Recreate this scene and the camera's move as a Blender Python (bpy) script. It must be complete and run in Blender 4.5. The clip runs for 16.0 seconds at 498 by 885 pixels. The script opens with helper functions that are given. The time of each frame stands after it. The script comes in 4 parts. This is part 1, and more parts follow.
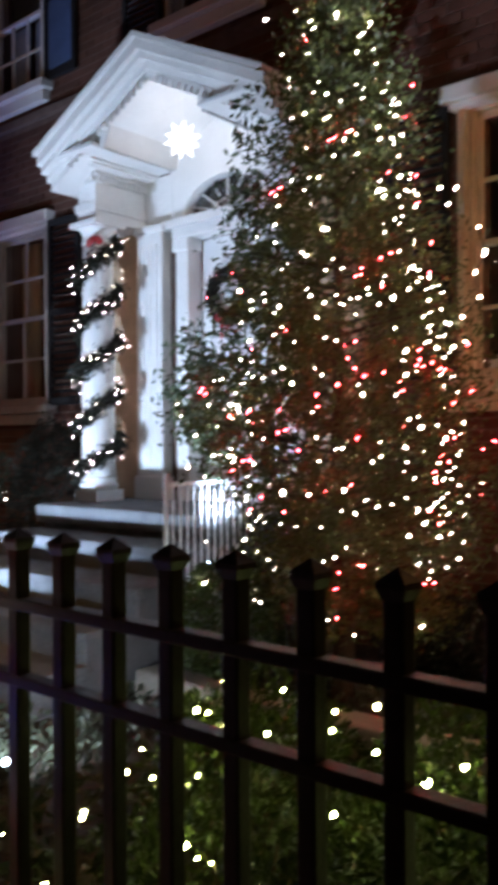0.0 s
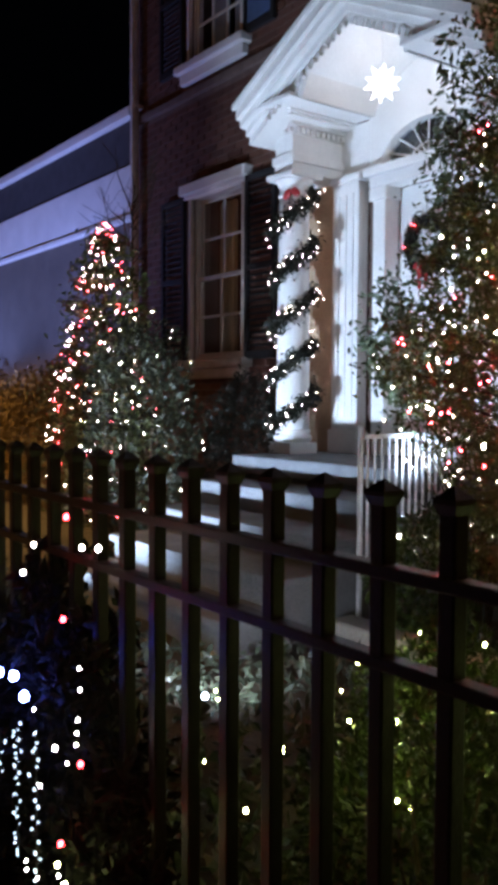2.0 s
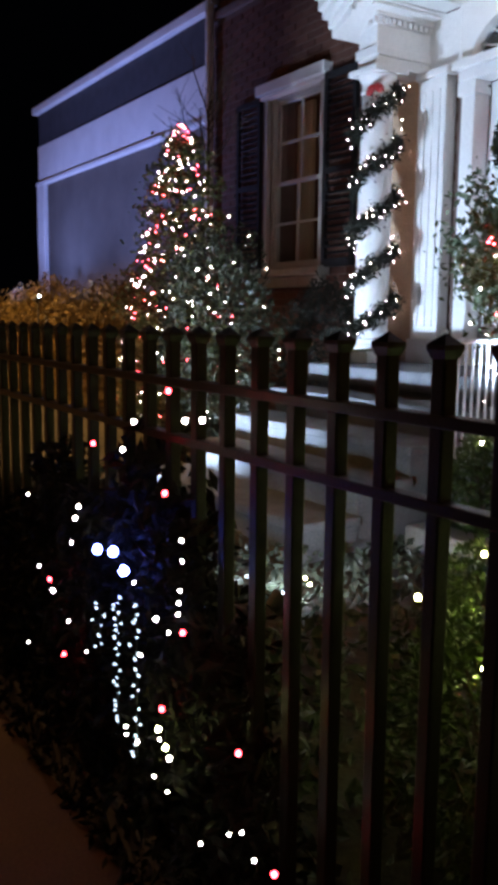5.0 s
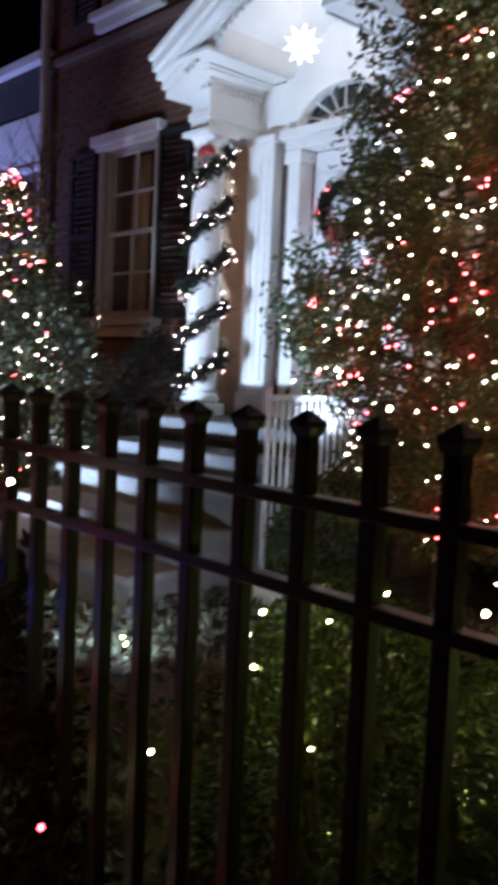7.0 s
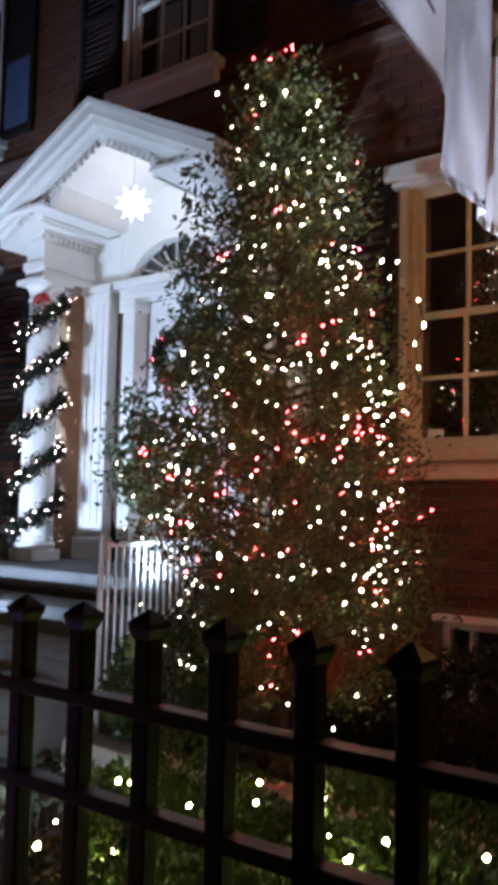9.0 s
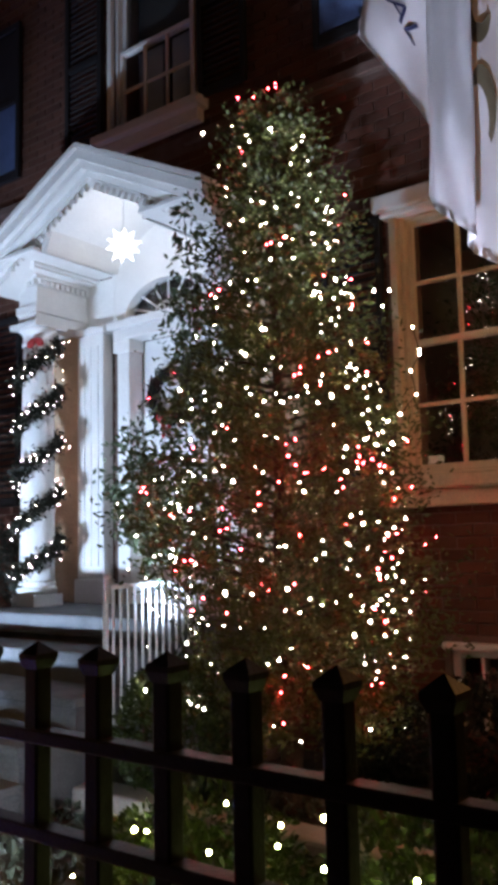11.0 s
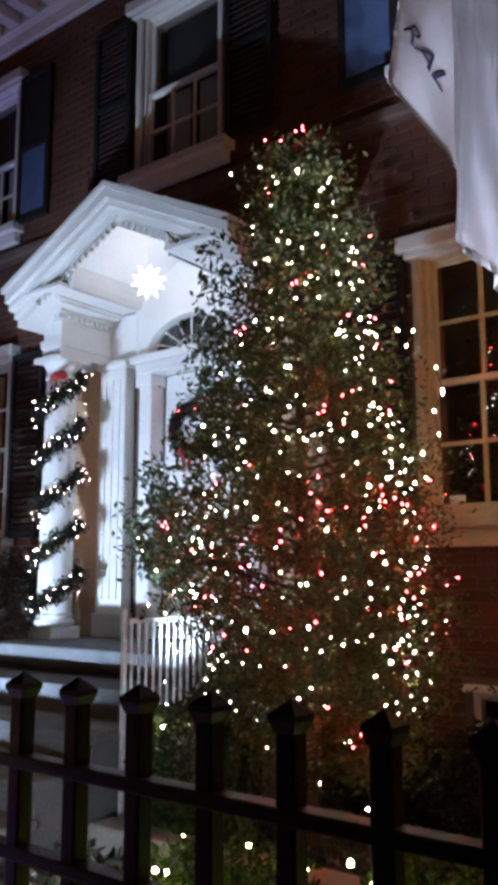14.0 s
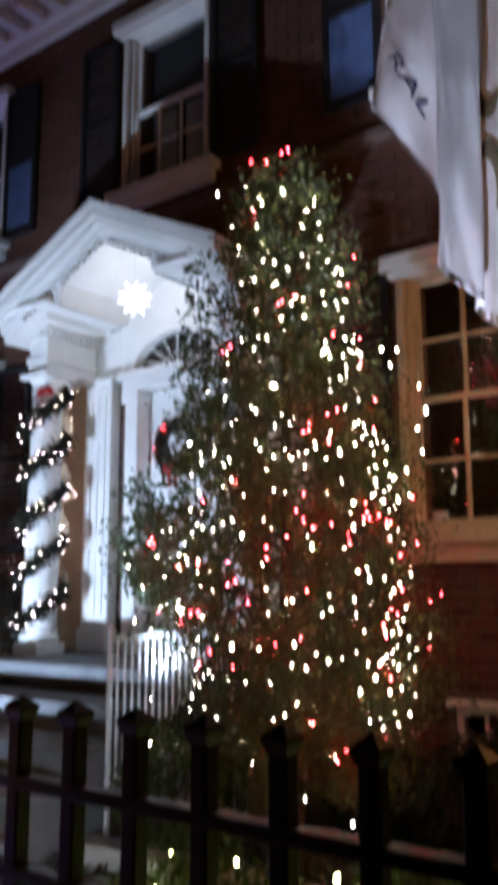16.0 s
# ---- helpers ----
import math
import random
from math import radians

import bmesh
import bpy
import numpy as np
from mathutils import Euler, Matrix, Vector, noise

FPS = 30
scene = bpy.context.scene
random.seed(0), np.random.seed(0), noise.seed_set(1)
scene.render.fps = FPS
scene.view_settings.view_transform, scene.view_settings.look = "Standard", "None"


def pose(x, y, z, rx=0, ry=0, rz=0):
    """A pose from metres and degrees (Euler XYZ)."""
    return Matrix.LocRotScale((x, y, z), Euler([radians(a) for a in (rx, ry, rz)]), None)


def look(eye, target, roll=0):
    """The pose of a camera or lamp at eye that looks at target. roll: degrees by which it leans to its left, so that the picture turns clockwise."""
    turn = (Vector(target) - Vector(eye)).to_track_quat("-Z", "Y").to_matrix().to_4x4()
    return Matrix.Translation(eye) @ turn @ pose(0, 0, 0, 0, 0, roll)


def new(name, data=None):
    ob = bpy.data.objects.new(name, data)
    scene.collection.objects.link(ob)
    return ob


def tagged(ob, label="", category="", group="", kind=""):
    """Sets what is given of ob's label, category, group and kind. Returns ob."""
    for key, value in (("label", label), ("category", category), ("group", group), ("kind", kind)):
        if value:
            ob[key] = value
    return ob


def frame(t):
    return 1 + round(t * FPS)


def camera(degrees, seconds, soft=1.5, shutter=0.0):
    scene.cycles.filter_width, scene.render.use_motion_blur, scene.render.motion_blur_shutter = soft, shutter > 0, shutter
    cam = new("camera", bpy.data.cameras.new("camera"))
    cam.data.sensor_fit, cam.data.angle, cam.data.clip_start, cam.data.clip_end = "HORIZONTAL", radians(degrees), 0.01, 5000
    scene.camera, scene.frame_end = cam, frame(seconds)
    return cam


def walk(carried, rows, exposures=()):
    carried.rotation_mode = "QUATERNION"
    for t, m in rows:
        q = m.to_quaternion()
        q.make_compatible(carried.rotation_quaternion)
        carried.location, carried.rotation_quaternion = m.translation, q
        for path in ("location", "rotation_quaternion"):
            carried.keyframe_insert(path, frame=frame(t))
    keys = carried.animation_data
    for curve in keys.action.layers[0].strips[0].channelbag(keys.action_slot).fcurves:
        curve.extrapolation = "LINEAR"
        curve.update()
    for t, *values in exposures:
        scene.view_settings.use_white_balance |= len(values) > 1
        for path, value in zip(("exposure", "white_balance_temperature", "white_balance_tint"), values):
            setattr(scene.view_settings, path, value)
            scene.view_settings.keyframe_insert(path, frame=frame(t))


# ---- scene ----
cam = camera(32.2, 16.0, soft=4.9, shutter=1.0)
PATH = [
    (0, (0.26, 0.919, 1.581), (-1.055, 2.426, 1.581), -0.3),
    (0.5, (0.249, 0.932, 1.575), (-1.158, 2.353, 1.536), -0.9),
    (1, (0.241, 0.927, 1.57), (-1.275, 2.231, 1.531), -1.1),
    (1.5, (0.226, 0.914, 1.56), (-1.356, 2.136, 1.498), -0.1),
    (2, (0.221, 0.907, 1.546), (-1.387, 2.092, 1.448), 0.3),
    (2.5, (0.227, 0.912, 1.524), (-1.376, 2.1, 1.38), -0.0),
    (3, (0.243, 0.901, 1.489), (-1.365, 2.067, 1.256), 0.2),
    (3.5, (0.223, 0.89, 1.455), (-1.435, 1.967, 1.151), -0.8),
    (6, (0.151, 0.852, 1.461), (-1.524, 1.917, 1.214), 1.7),
    (6.5, (0.171, 0.877, 1.478), (-1.378, 2.122, 1.256), 2.2),
    (7, (0.2, 0.885, 1.489), (-1.26, 2.242, 1.322), 2.6),
    (7.5, (0.216, 0.888, 1.499), (-1.169, 2.324, 1.362), 2.5),
    (8, (0.226, 0.905, 1.508), (-1.088, 2.41, 1.415), 1.9),
    (8.5, (0.249, 0.939, 1.539), (-1.022, 2.483, 1.529), 0.5),
    (9, (0.277, 0.953, 1.572), (-0.939, 2.534, 1.722), 1.3),
    (11.5, (0.245, 0.959, 1.571), (-0.969, 2.528, 1.83), -1.4),
    (12, (0.254, 0.953, 1.585), (-0.968, 2.51, 1.873), -1.1),
    (12.5, (0.247, 0.955, 1.58), (-0.972, 2.52, 1.833), -1.0),
    (13, (0.237, 0.94, 1.582), (-0.988, 2.498, 1.85), -0.9),
    (13.5, (0.23, 0.926, 1.585), (-1.007, 2.471, 1.871), -0.9),
    (14, (0.227, 0.921, 1.578), (-0.998, 2.471, 1.889), -0.1),
    (14.5, (0.244, 0.904, 1.601), (-0.957, 2.455, 1.988), -0.3),
    (15, (0.246, 0.885, 1.614), (-0.918, 2.439, 2.093), -0.1),
    (15.5, (0.24, 0.866, 1.608), (-0.935, 2.415, 2.08), 0.6),
    (16, (0.251, 0.87, 1.596), (-0.941, 2.439, 1.936), -0.2),
]
walk(cam, [(t, look(eye, target, roll)) for t, eye, target, roll in PATH])

# ---- world, lamps ----
world = bpy.data.worlds.new("night")
scene.world = world
world.use_nodes = True
world.node_tree.nodes["Background"].inputs[0].default_value = (0.35, 0.42, 0.7, 1)
world.node_tree.nodes["Background"].inputs[1].default_value = 0.0008
scene.view_settings.exposure = 0.0


def lamp(name, kind, energy, colour, m, size=0.05, spot=None, blend=0.3):
    data = bpy.data.lights.new(name, kind)
    data.energy, data.color = energy, colour
    if kind == "AREA":
        data.size = size
    else:
        data.shadow_soft_size = size
    if spot:
        data.spot_size, data.spot_blend = radians(spot), blend
    ob = new(name, data)
    ob.matrix_world = m
    return ob


CX = -4.42         # middle of the portico
FLOOD = (-5.42, 2.45, 0.32)
SPILL = (-2.80, 2.95, 0.34)
lamp("flood_beam", "SPOT", 960, (0.54, 0.71, 1.0), look(FLOOD, (-5.0, 5.5, 2.2)), 0.06, 72, 0.65)
lamp("bed_glow", "SPOT", 30, (0.74, 0.84, 1.0), look((SPILL[0], SPILL[1], SPILL[2] + 0.06), (-3.5, 3.5, 0.24)), 0.04, 120, 0.5)
DOORFLOOD = (-3.26, 4.62, 0.92)
lamp("door_beam", "SPOT", 120, (0.55, 0.74, 1.0), look((DOORFLOOD[0], DOORFLOOD[1], DOORFLOOD[2] + 0.04), (-3.72, 5.7, 2.25)), 0.05, 66, 0.8)
WING = [(-13.5, 4.45, 1.75), (-10.5, 4.45, 1.75)]
for at in WING:
    lamp("wing_beam", "SPOT", 330, (0.26, 0.36, 1.0), look(at, (at[0], 5.95, 4.3)), 0.05, 150, 1.0)
lamp("tree_uplight", "SPOT", 1450, (0.66, 0.72, 1.0), look((-1.15, 3.55, 0.54), (-1.25, 4.15, 3.4)), 0.04, 52, 0.8)
lamp("lantern_glow", "POINT", 0.22, (1.0, 0.80, 0.72), pose(CX, 5.53, 3.88), 0.07)
lamp("street_glow_east", "POINT", 28, (1.0, 0.40, 0.16), pose(5.5, -3.0, 6.5), 0.25)
lamp("wall_lamp_glow", "POINT", 50, (1.0, 0.47, 0.15), pose(0.9, 5.0, 3.1), 0.12)
lamp("street_lantern_glow", "SPOT", 2600, (1.0, 0.56, 0.18), look((-11.8, 1.2, 4.0), (-11.8, 1.25, 0.0)), 0.15, 142, 0.4)
# unseen amber fill, added to brighten the fence and footway
lamp("added_fence_fill", "SPOT", 150, (1.0, 0.46, 0.14), look((-5.6, -0.3, 4.6), (-3.4, 1.6, 0.6)), 0.2, 44, 0.9)
lamp("street_glow_west", "POINT", 105, (1.0, 0.56, 0.30), pose(-13.0, -4.0, 6.5), 0.25)
lamp("parlour_glow", "POINT", 4, (1.0, 0.62, 0.3), pose(-7.3, 6.9, 3.2), 0.15)


# ---- materials ----
def mat(name, colour, rough=0.6, metal=0.0, scale=8.0, vary=0.25, bump=0.15, fine=90.0, emit=None, power=0.0, rand="", spread=0.3, coat=0.0, spec=0.5):
    m = bpy.data.materials.new(name)
    m.use_nodes = True
    t, n, l = m.node_tree, m.node_tree.nodes, m.node_tree.links
    b = n["Principled BSDF"]
    b.inputs["Roughness"].default_value, b.inputs["Metallic"].default_value = rough, metal
    b.inputs["Coat Weight"].default_value = coat
    b.inputs["Specular IOR Level"].default_value = spec
    if emit:
        b.inputs["Base Color"].default_value = (*colour, 1)
        b.inputs["Emission Color"].default_value = (*emit, 1)
        b.inputs["Emission Strength"].default_value = power
        return m
    co = n.new("ShaderNodeTexCoord")
    big, small = n.new("ShaderNodeTexNoise"), n.new("ShaderNodeTexNoise")
    big.inputs["Scale"].default_value, small.inputs["Scale"].default_value = scale, fine
    big.inputs["Detail"].default_value = 5
    l.new(co.outputs["Object"], big.inputs["Vector"])
    l.new(co.outputs["Object"], small.inputs["Vector"])
    add = n.new("ShaderNodeMath")
    add.operation = "ADD"
    l.new(big.outputs["Fac"], add.inputs[0])
    l.new(small.outputs["Fac"], add.inputs[1])
    source = add.outputs[0]
    lo, hi = 0.7, 1.3
    if rand:
        r = n.new("ShaderNodeObjectInfo" if rand == "object" else "ShaderNodeNewGeometry")
        mul = n.new("ShaderNodeMath")
        mul.operation = "MULTIPLY_ADD"
        mul.inputs[1].default_value = spread
        l.new(r.outputs["Random" if rand == "object" else "Random Per Island"], mul.inputs[0])
        l.new(source, mul.inputs[2])
        source, lo, hi = mul.outputs[0], 0.7, 1.3 + spread
    ramp = n.new("ShaderNodeMapRange")
    ramp.inputs["From Min"].default_value, ramp.inputs["From Max"].default_value = lo, hi
    l.new(source, ramp.inputs["Value"])
    mix = n.new("ShaderNodeMix")
    mix.data_type = "RGBA"
    mix.inputs["A"].default_value = (*[c * (1 - vary) for c in colour], 1)
    mix.inputs["B"].default_value = (*[min(1, c * (1 + vary)) for c in colour], 1)
    l.new(ramp.outputs["Result"], mix.inputs["Factor"])
    l.new(mix.outputs["Result"], b.inputs["Base Color"])
    if bump:
        bp = n.new("ShaderNodeBump")
        bp.inputs["Strength"].default_value, bp.inputs["Distance"].default_value = bump, 0.01
        l.new(small.outputs["Fac"], bp.inputs["Height"])
        l.new(bp.outputs["Normal"], b.inputs["Normal"])
    return m


WHITE = mat("white_paint", (0.78, 0.77, 0.74), 0.45, scale=3, vary=0.10, bump=0.06)
STONE = mat("brownstone_trim", (0.36, 0.33, 0.30), 0.8, scale=4, vary=0.2)
STEPS = mat("grey_stone", (0.165, 0.168, 0.172), 0.92, scale=5, vary=0.3, bump=0.25)
BRICK1 = mat("brick_piece", (0.105, 0.043, 0.027), 0.85, scale=6, vary=0.42, bump=0.4, rand="object", spread=0.8)
BRICK2 = mat("brick_rest", (0.105, 0.043, 0.027), 0.85, scale=6, vary=0.42, bump=0.4, rand="island", spread=0.8)
MORTAR = mat("mortar", (0.15, 0.10, 0.08), 0.95, scale=10, vary=0.2, bump=0.5)
CLAY = mat("plastered_wall", (0.11, 0.092, 0.080), 0.9, scale=2, vary=0.25, bump=0.3)
IRON = mat("black_iron", (0.008, 0.0072, 0.006), 0.45, 0.0, scale=20, vary=0.5, bump=0.10, fine=140, spec=0.3)
RAILM = mat("pale_iron", (0.74, 0.75, 0.76), 0.5, 0.0, scale=20, vary=0.2)
DARK = mat("dark_shutter_paint", (0.008, 0.008, 0.009), 0.75, scale=8, vary=0.4)
WOOD = mat("tan_sash_paint", (0.62, 0.52, 0.36), 0.5, scale=8, vary=0.15)
SASH = mat("sash_paint", (0.46, 0.43, 0.38), 0.55, scale=8, vary=0.15)
PIPE = mat("pipe_metal", (0.66, 0.63, 0.60), 0.5, 0.2, scale=9, vary=0.2)
ROOF = mat("slate_roof", (0.05, 0.05, 0.055), 0.8, scale=6, vary=0.3)
SOIL = mat("garden_soil", (0.045, 0.038, 0.028), 0.95, scale=4, vary=0.5, bump=0.8, fine=40)
PAVE = mat("pavement_slab", (0.075, 0.036, 0.024), 0.85, scale=3, vary=0.25, bump=0.3)
ROAD = mat("asphalt", (0.05, 0.05, 0.05), 0.9, scale=3, vary=0.2, bump=0.4)
LEAF = mat("leaf_green", (0.095, 0.115, 0.034), 0.45, scale=3, vary=0.55, bump=0.0, rand="island", spread=0.8)
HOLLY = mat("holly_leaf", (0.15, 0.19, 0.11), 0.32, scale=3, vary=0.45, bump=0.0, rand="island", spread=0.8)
GARLAND = mat("garland_green", (0.017, 0.020, 0.011), 0.6, scale=5, vary=0.5, bump=0.0, rand="island", spread=0.8)
# the hedge's ochre is street light put into the leaf colour
OCHRE = mat("hedge_leaf_lit_ochre", (0.11, 0.068, 0.012), 0.6, scale=3, vary=0.5, bump=0.0, rand="island", spread=0.8)
HEDGE_LEAF = mat("evergreen_leaf", (0.042, 0.064, 0.013), 0.4, scale=3, vary=0.5, bump=0.0, rand="island", spread=0.8)
COVER = mat("ground_cover_leaf", (0.065, 0.08, 0.055), 0.4, scale=3, vary=0.5, bump=0.0, rand="island", spread=0.8)
SHRUB_LEAF = mat("shrub_leaf", (0.028, 0.030, 0.011), 0.55, scale=3, vary=0.5, bump=0.0, rand="island", spread=0.8)
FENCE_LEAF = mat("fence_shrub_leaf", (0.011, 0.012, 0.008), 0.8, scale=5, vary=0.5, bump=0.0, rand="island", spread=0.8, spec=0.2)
BARK = mat("bark", (0.09, 0.065, 0.045), 0.9, scale=12, vary=0.4, bump=0.7, fine=50)
CLOTH = mat("flag_cloth", (0.72, 0.71, 0.70), 0.85, scale=6, vary=0.08, bump=0.25, fine=300)
INK = mat("flag_navy", (0.02, 0.022, 0.06), 0.85, scale=6, vary=0.1, bump=0)
GOLDINK = mat("flag_olive", (0.20, 0.16, 0.09), 0.85, scale=6, vary=0.1, bump=0)
CURTAIN = mat("curtain", (0.5, 0.4, 0.27), 0.9, scale=5, vary=0.2)
ROOM = mat("room_wall", (0.25, 0.2, 0.15), 0.9, scale=2, vary=0.1)
BLIND = mat("window_blind", (0.30, 0.34, 0.42), 0.8, scale=2, vary=0.1)
FIXTURE = mat("lamp_housing", (0.03, 0.03, 0.03), 0.5, scale=9, vary=0.2)
BOW = mat("red_ribbon", (0.35, 0.02, 0.02), 0.5, scale=9, vary=0.2)
BULB_W = mat("bulb_warm_white", (1, 1, 1), 0.3, emit=(1.0, 0.90, 0.68), power=95)
BULB_S = mat("bulb_dim_white", (1, 1, 1), 0.3, emit=(1.0, 0.84, 0.66), power=45)
BULB_R = mat("bulb_red", (1, 0.1, 0.1), 0.3, emit=(1.0, 0.018, 0.026), power=330)
BULB_G = mat("bulb_yellow_green", (1, 1, 0.8), 0.3, emit=(0.88, 1.0, 0.32), power=110)
BULB_B = mat("bulb_blue", (0.4, 0.5, 1), 0.3, emit=(0.10, 0.15, 1.0), power=85)
BULB_L = mat("lantern_bulb", (1, 1, 1), 0.3, emit=(1.0, 0.90, 0.86), power=3.2)
LENS = mat("flood_lens", (1, 1, 1), 0.3, emit=(0.50, 0.72, 1.0), power=40)

# warm light on the brick behind the column, put into this tan
WARMWALL = mat("warm_lit_wall", (0.52, 0.38, 0.25), 0.8, scale=3, vary=0.22, bump=0.3)
# blue reflection on the dark shutters, put into the panel colour
SHUT_SHEEN = mat("blue_sheen_panel", (0.09, 0.14, 0.27), 0.35, scale=5, vary=0.3, bump=0.05)
CARD = mat("pale_card", (0.6, 0.6, 0.58), 0.8, scale=9, vary=0.1)

GLASS = bpy.data.materials.new("window_glass")
GLASS.use_nodes = True
_b = GLASS.node_tree.nodes["Principled BSDF"]
_b.inputs["Base Color"].default_value = (0.9, 0.93, 0.95, 1)
_b.inputs["Transmission Weight"].default_value = 1.0
_b.inputs["Roughness"].default_value = 0.02
_b.inputs["IOR"].default_value = 1.5


# ---- mesh helpers ----
def box(bm, x0, x1, y0, y1, z0, z1, bevel=0.0):
    made = bmesh.ops.create_cube(bm, size=1, matrix=Matrix.Translation(((x0 + x1) / 2, (y0 + y1) / 2, (z0 + z1) / 2)) @ Matrix.Diagonal((x1 - x0, y1 - y0, z1 - z0, 1)))
    if bevel:
        edges = list({e for v in made["verts"] for e in v.link_edges})
        bmesh.ops.bevel(bm, geom=edges, offset=bevel, segments=2, affect="EDGES", profile=0.5)
    return bm


def boxes(*rows, bevel=0.0):
    bm = bmesh.new()
    for r in rows:
        box(bm, *r, bevel=bevel)
    return bm


def rod(bm, a, b, r0, r1=None, sides=8):
    a, b = Vector(a), Vector(b)
    m = Matrix.Translation((a + b) / 2) @ (b - a).to_track_quat("Z", "Y").to_matrix().to_4x4()
    bmesh.ops.create_cone(bm, cap_ends=True, segments=sides, radius1=r0, radius2=r0 if r1 is None else r1, depth=(b - a).length, matrix=m)
    return bm


def prism(bm, points, axis, a, b):
    """Extrude a polygon of (u, v) along an axis from a to b: 'y' takes (x, z), 'x' takes (y, z)."""
    put = (lambda u, v, w: (u, w, v)) if axis == "y" else (lambda u, v, w: (w, u, v))
    lo = [bm.verts.new(put(u, v, a)) for u, v in points]
    hi = [bm.verts.new(put(u, v, b)) for u, v in points]
    bm.faces.new(lo)
    bm.faces.new(hi[::-1])
    for i in range(len(points)):
        j = (i + 1) % len(points)
        bm.faces.new((lo[j], lo[i], hi[i], hi[j]))
    bmesh.ops.recalc_face_normals(bm, faces=bm.faces)
    return bm


def mesh_of(name, bm, material):
    me = bpy.data.meshes.new(name)
    bm.to_mesh(me)
    bm.free()
    me.materials.append(material)
    return me


def part(name, bm, material, parent, label="", smooth=False):
    me = bm if isinstance(bm, bpy.types.Mesh) else mesh_of(name, bm, material)
    ob = new(name, me)
    ob.parent = parent
    if smooth:
        me.shade_smooth()
    return tagged(ob, label)


def thing(name, label, category, at=(0, 0, 0), group="", kind=""):
    ob = new(name)
    ob.location = at
    ob.empty_display_size = 0.05
    return tagged(ob, label, category, group, kind)


def solid(name, bm, material, label, category, kind="", group=""):
    return tagged(new(name, mesh_of(name, bm, material)), label, category, group, kind)


def leaf_mesh(name, P, size, material, droop=0.0, seed=1, aspect=0.5, outward=None):
    """Many folded leaves, one at each place of P."""
    g = np.random.RandomState(seed)
    n = len(P)
    d = g.normal(size=(n, 3))
    if outward is not None:
        d = d * 0.75 + outward * 0.9
    d[:, 2] -= droop
    d /= np.linalg.norm(d, axis=1)[:, None]
    s = np.cross(d, g.normal(size=(n, 3)))
    s /= np.linalg.norm(s, axis=1)[:, None]
    u = np.cross(d, s)
    L = size * (0.6 + 0.8 * g.rand(n))[:, None]
    W = L * aspect
    base, tip = P - d * L * 0.5, P + d * L * 0.5
    mid = P + u * L * 0.12
    left, right = mid + s * W * 0.5 - u * L * 0.2, mid - s * W * 0.5 - u * L * 0.2
    V = np.stack([base, left, tip, right, mid], 1).reshape(-1, 3)
    k = np.arange(n)[:, None] * 5
    F = np.concatenate([k + [0, 4, 1], k + [1, 4, 2], k + [2, 4, 3], k + [3, 4, 0]], 0)
    me = bpy.data.meshes.new(name)
    me.from_pydata(V.tolist(), [], F.tolist())
    me.materials.append(material)
    return me


def bulb_mesh(name, r, material):
    bm = bmesh.new()
    bmesh.ops.create_icosphere(bm, subdivisions=2, radius=r)
    for v in bm.verts:
        if v.co.z > 0:
            v.co.z *= 1.25
    return mesh_of(name, bm, material)


BIG = bulb_mesh("bulb_big", 0.0045, BULB_W)
MID = bulb_mesh("bulb_mid", 0.0032, BULB_W)
TINY = bulb_mesh("bulb_tiny", 0.0034, BULB_S)
BULB_R2 = mat("bulb_soft_red", (1, 0.1, 0.1), 0.3, emit=(1.0, 0.03, 0.04), power=90)
SOFTRED = bulb_mesh("bulb_soft_red", 0.0048, BULB_R2)
LITTLE = bulb_mesh("bulb_little", 0.0028, BULB_S)
LITRED = bulb_mesh("bulb_little_red", 0.0030, BULB_R)
RED = bulb_mesh("bulb_red", 0.0042, BULB_R)
BULB_FR = mat("bulb_fence_red", (1, 0.1, 0.1), 0.3, emit=(1.0, 0.020, 0.030), power=60)
BULB_F = mat("bulb_fence", (1, 1, 1), 0.3, emit=(1.0, 0.92, 0.82), power=35)
BULB_P = mat("bulb_pink_white", (1, 1, 1), 0.3, emit=(1.0, 0.74, 0.80), power=42)
PINK = bulb_mesh("bulb_pink", 0.0058, BULB_P)
GBULB = bulb_mesh("bulb_garland", 0.0044, BULB_P)
LIME = bulb_mesh("bulb_lime", 0.0056, BULB_G)
LIMEBIG = bulb_mesh("bulb_lime_big", 0.0078, BULB_G)
LIMETINY = bulb_mesh("bulb_lime_tiny", 0.0035, BULB_G)
HUGE = bulb_mesh("bulb_huge", 0.0067, BULB_W)
BLUE = bulb_mesh("bulb_blue", 0.0115, BULB_B)
FWHITE = bulb_mesh("bulb_fence_white", 0.0054, BULB_F)
FRED = bulb_mesh("bulb_fence_red", 0.0058, BULB_FR)
FTINY = bulb_mesh("bulb_fence_tiny", 0.0034, BULB_F)


def bulb(me, at, parent):
    ob = new("bulb", me)
    ob.parent = parent
    ob.location = at
    return ob


# ---- ground ----
solid("ground", boxes((-60, 60, -60, 60, -0.5, -0.10)), ROAD, "dark asphalt ground reaching into the night", "ground", "structure")
solid("pavement", boxes((-25, 14, -2.2, 1.70, -0.10, 0.0)), PAVE, "dark reddish paved footway outside the iron fence", "pavement", "structure")
g = bmesh.new()
bmesh.ops.create_grid(g, x_segments=150, y_segments=30, size=0.5, matrix=Matrix.Translation((-6, 3.9, 0.15)) @ Matrix.Diagonal((34, 4.4, 1, 1)))
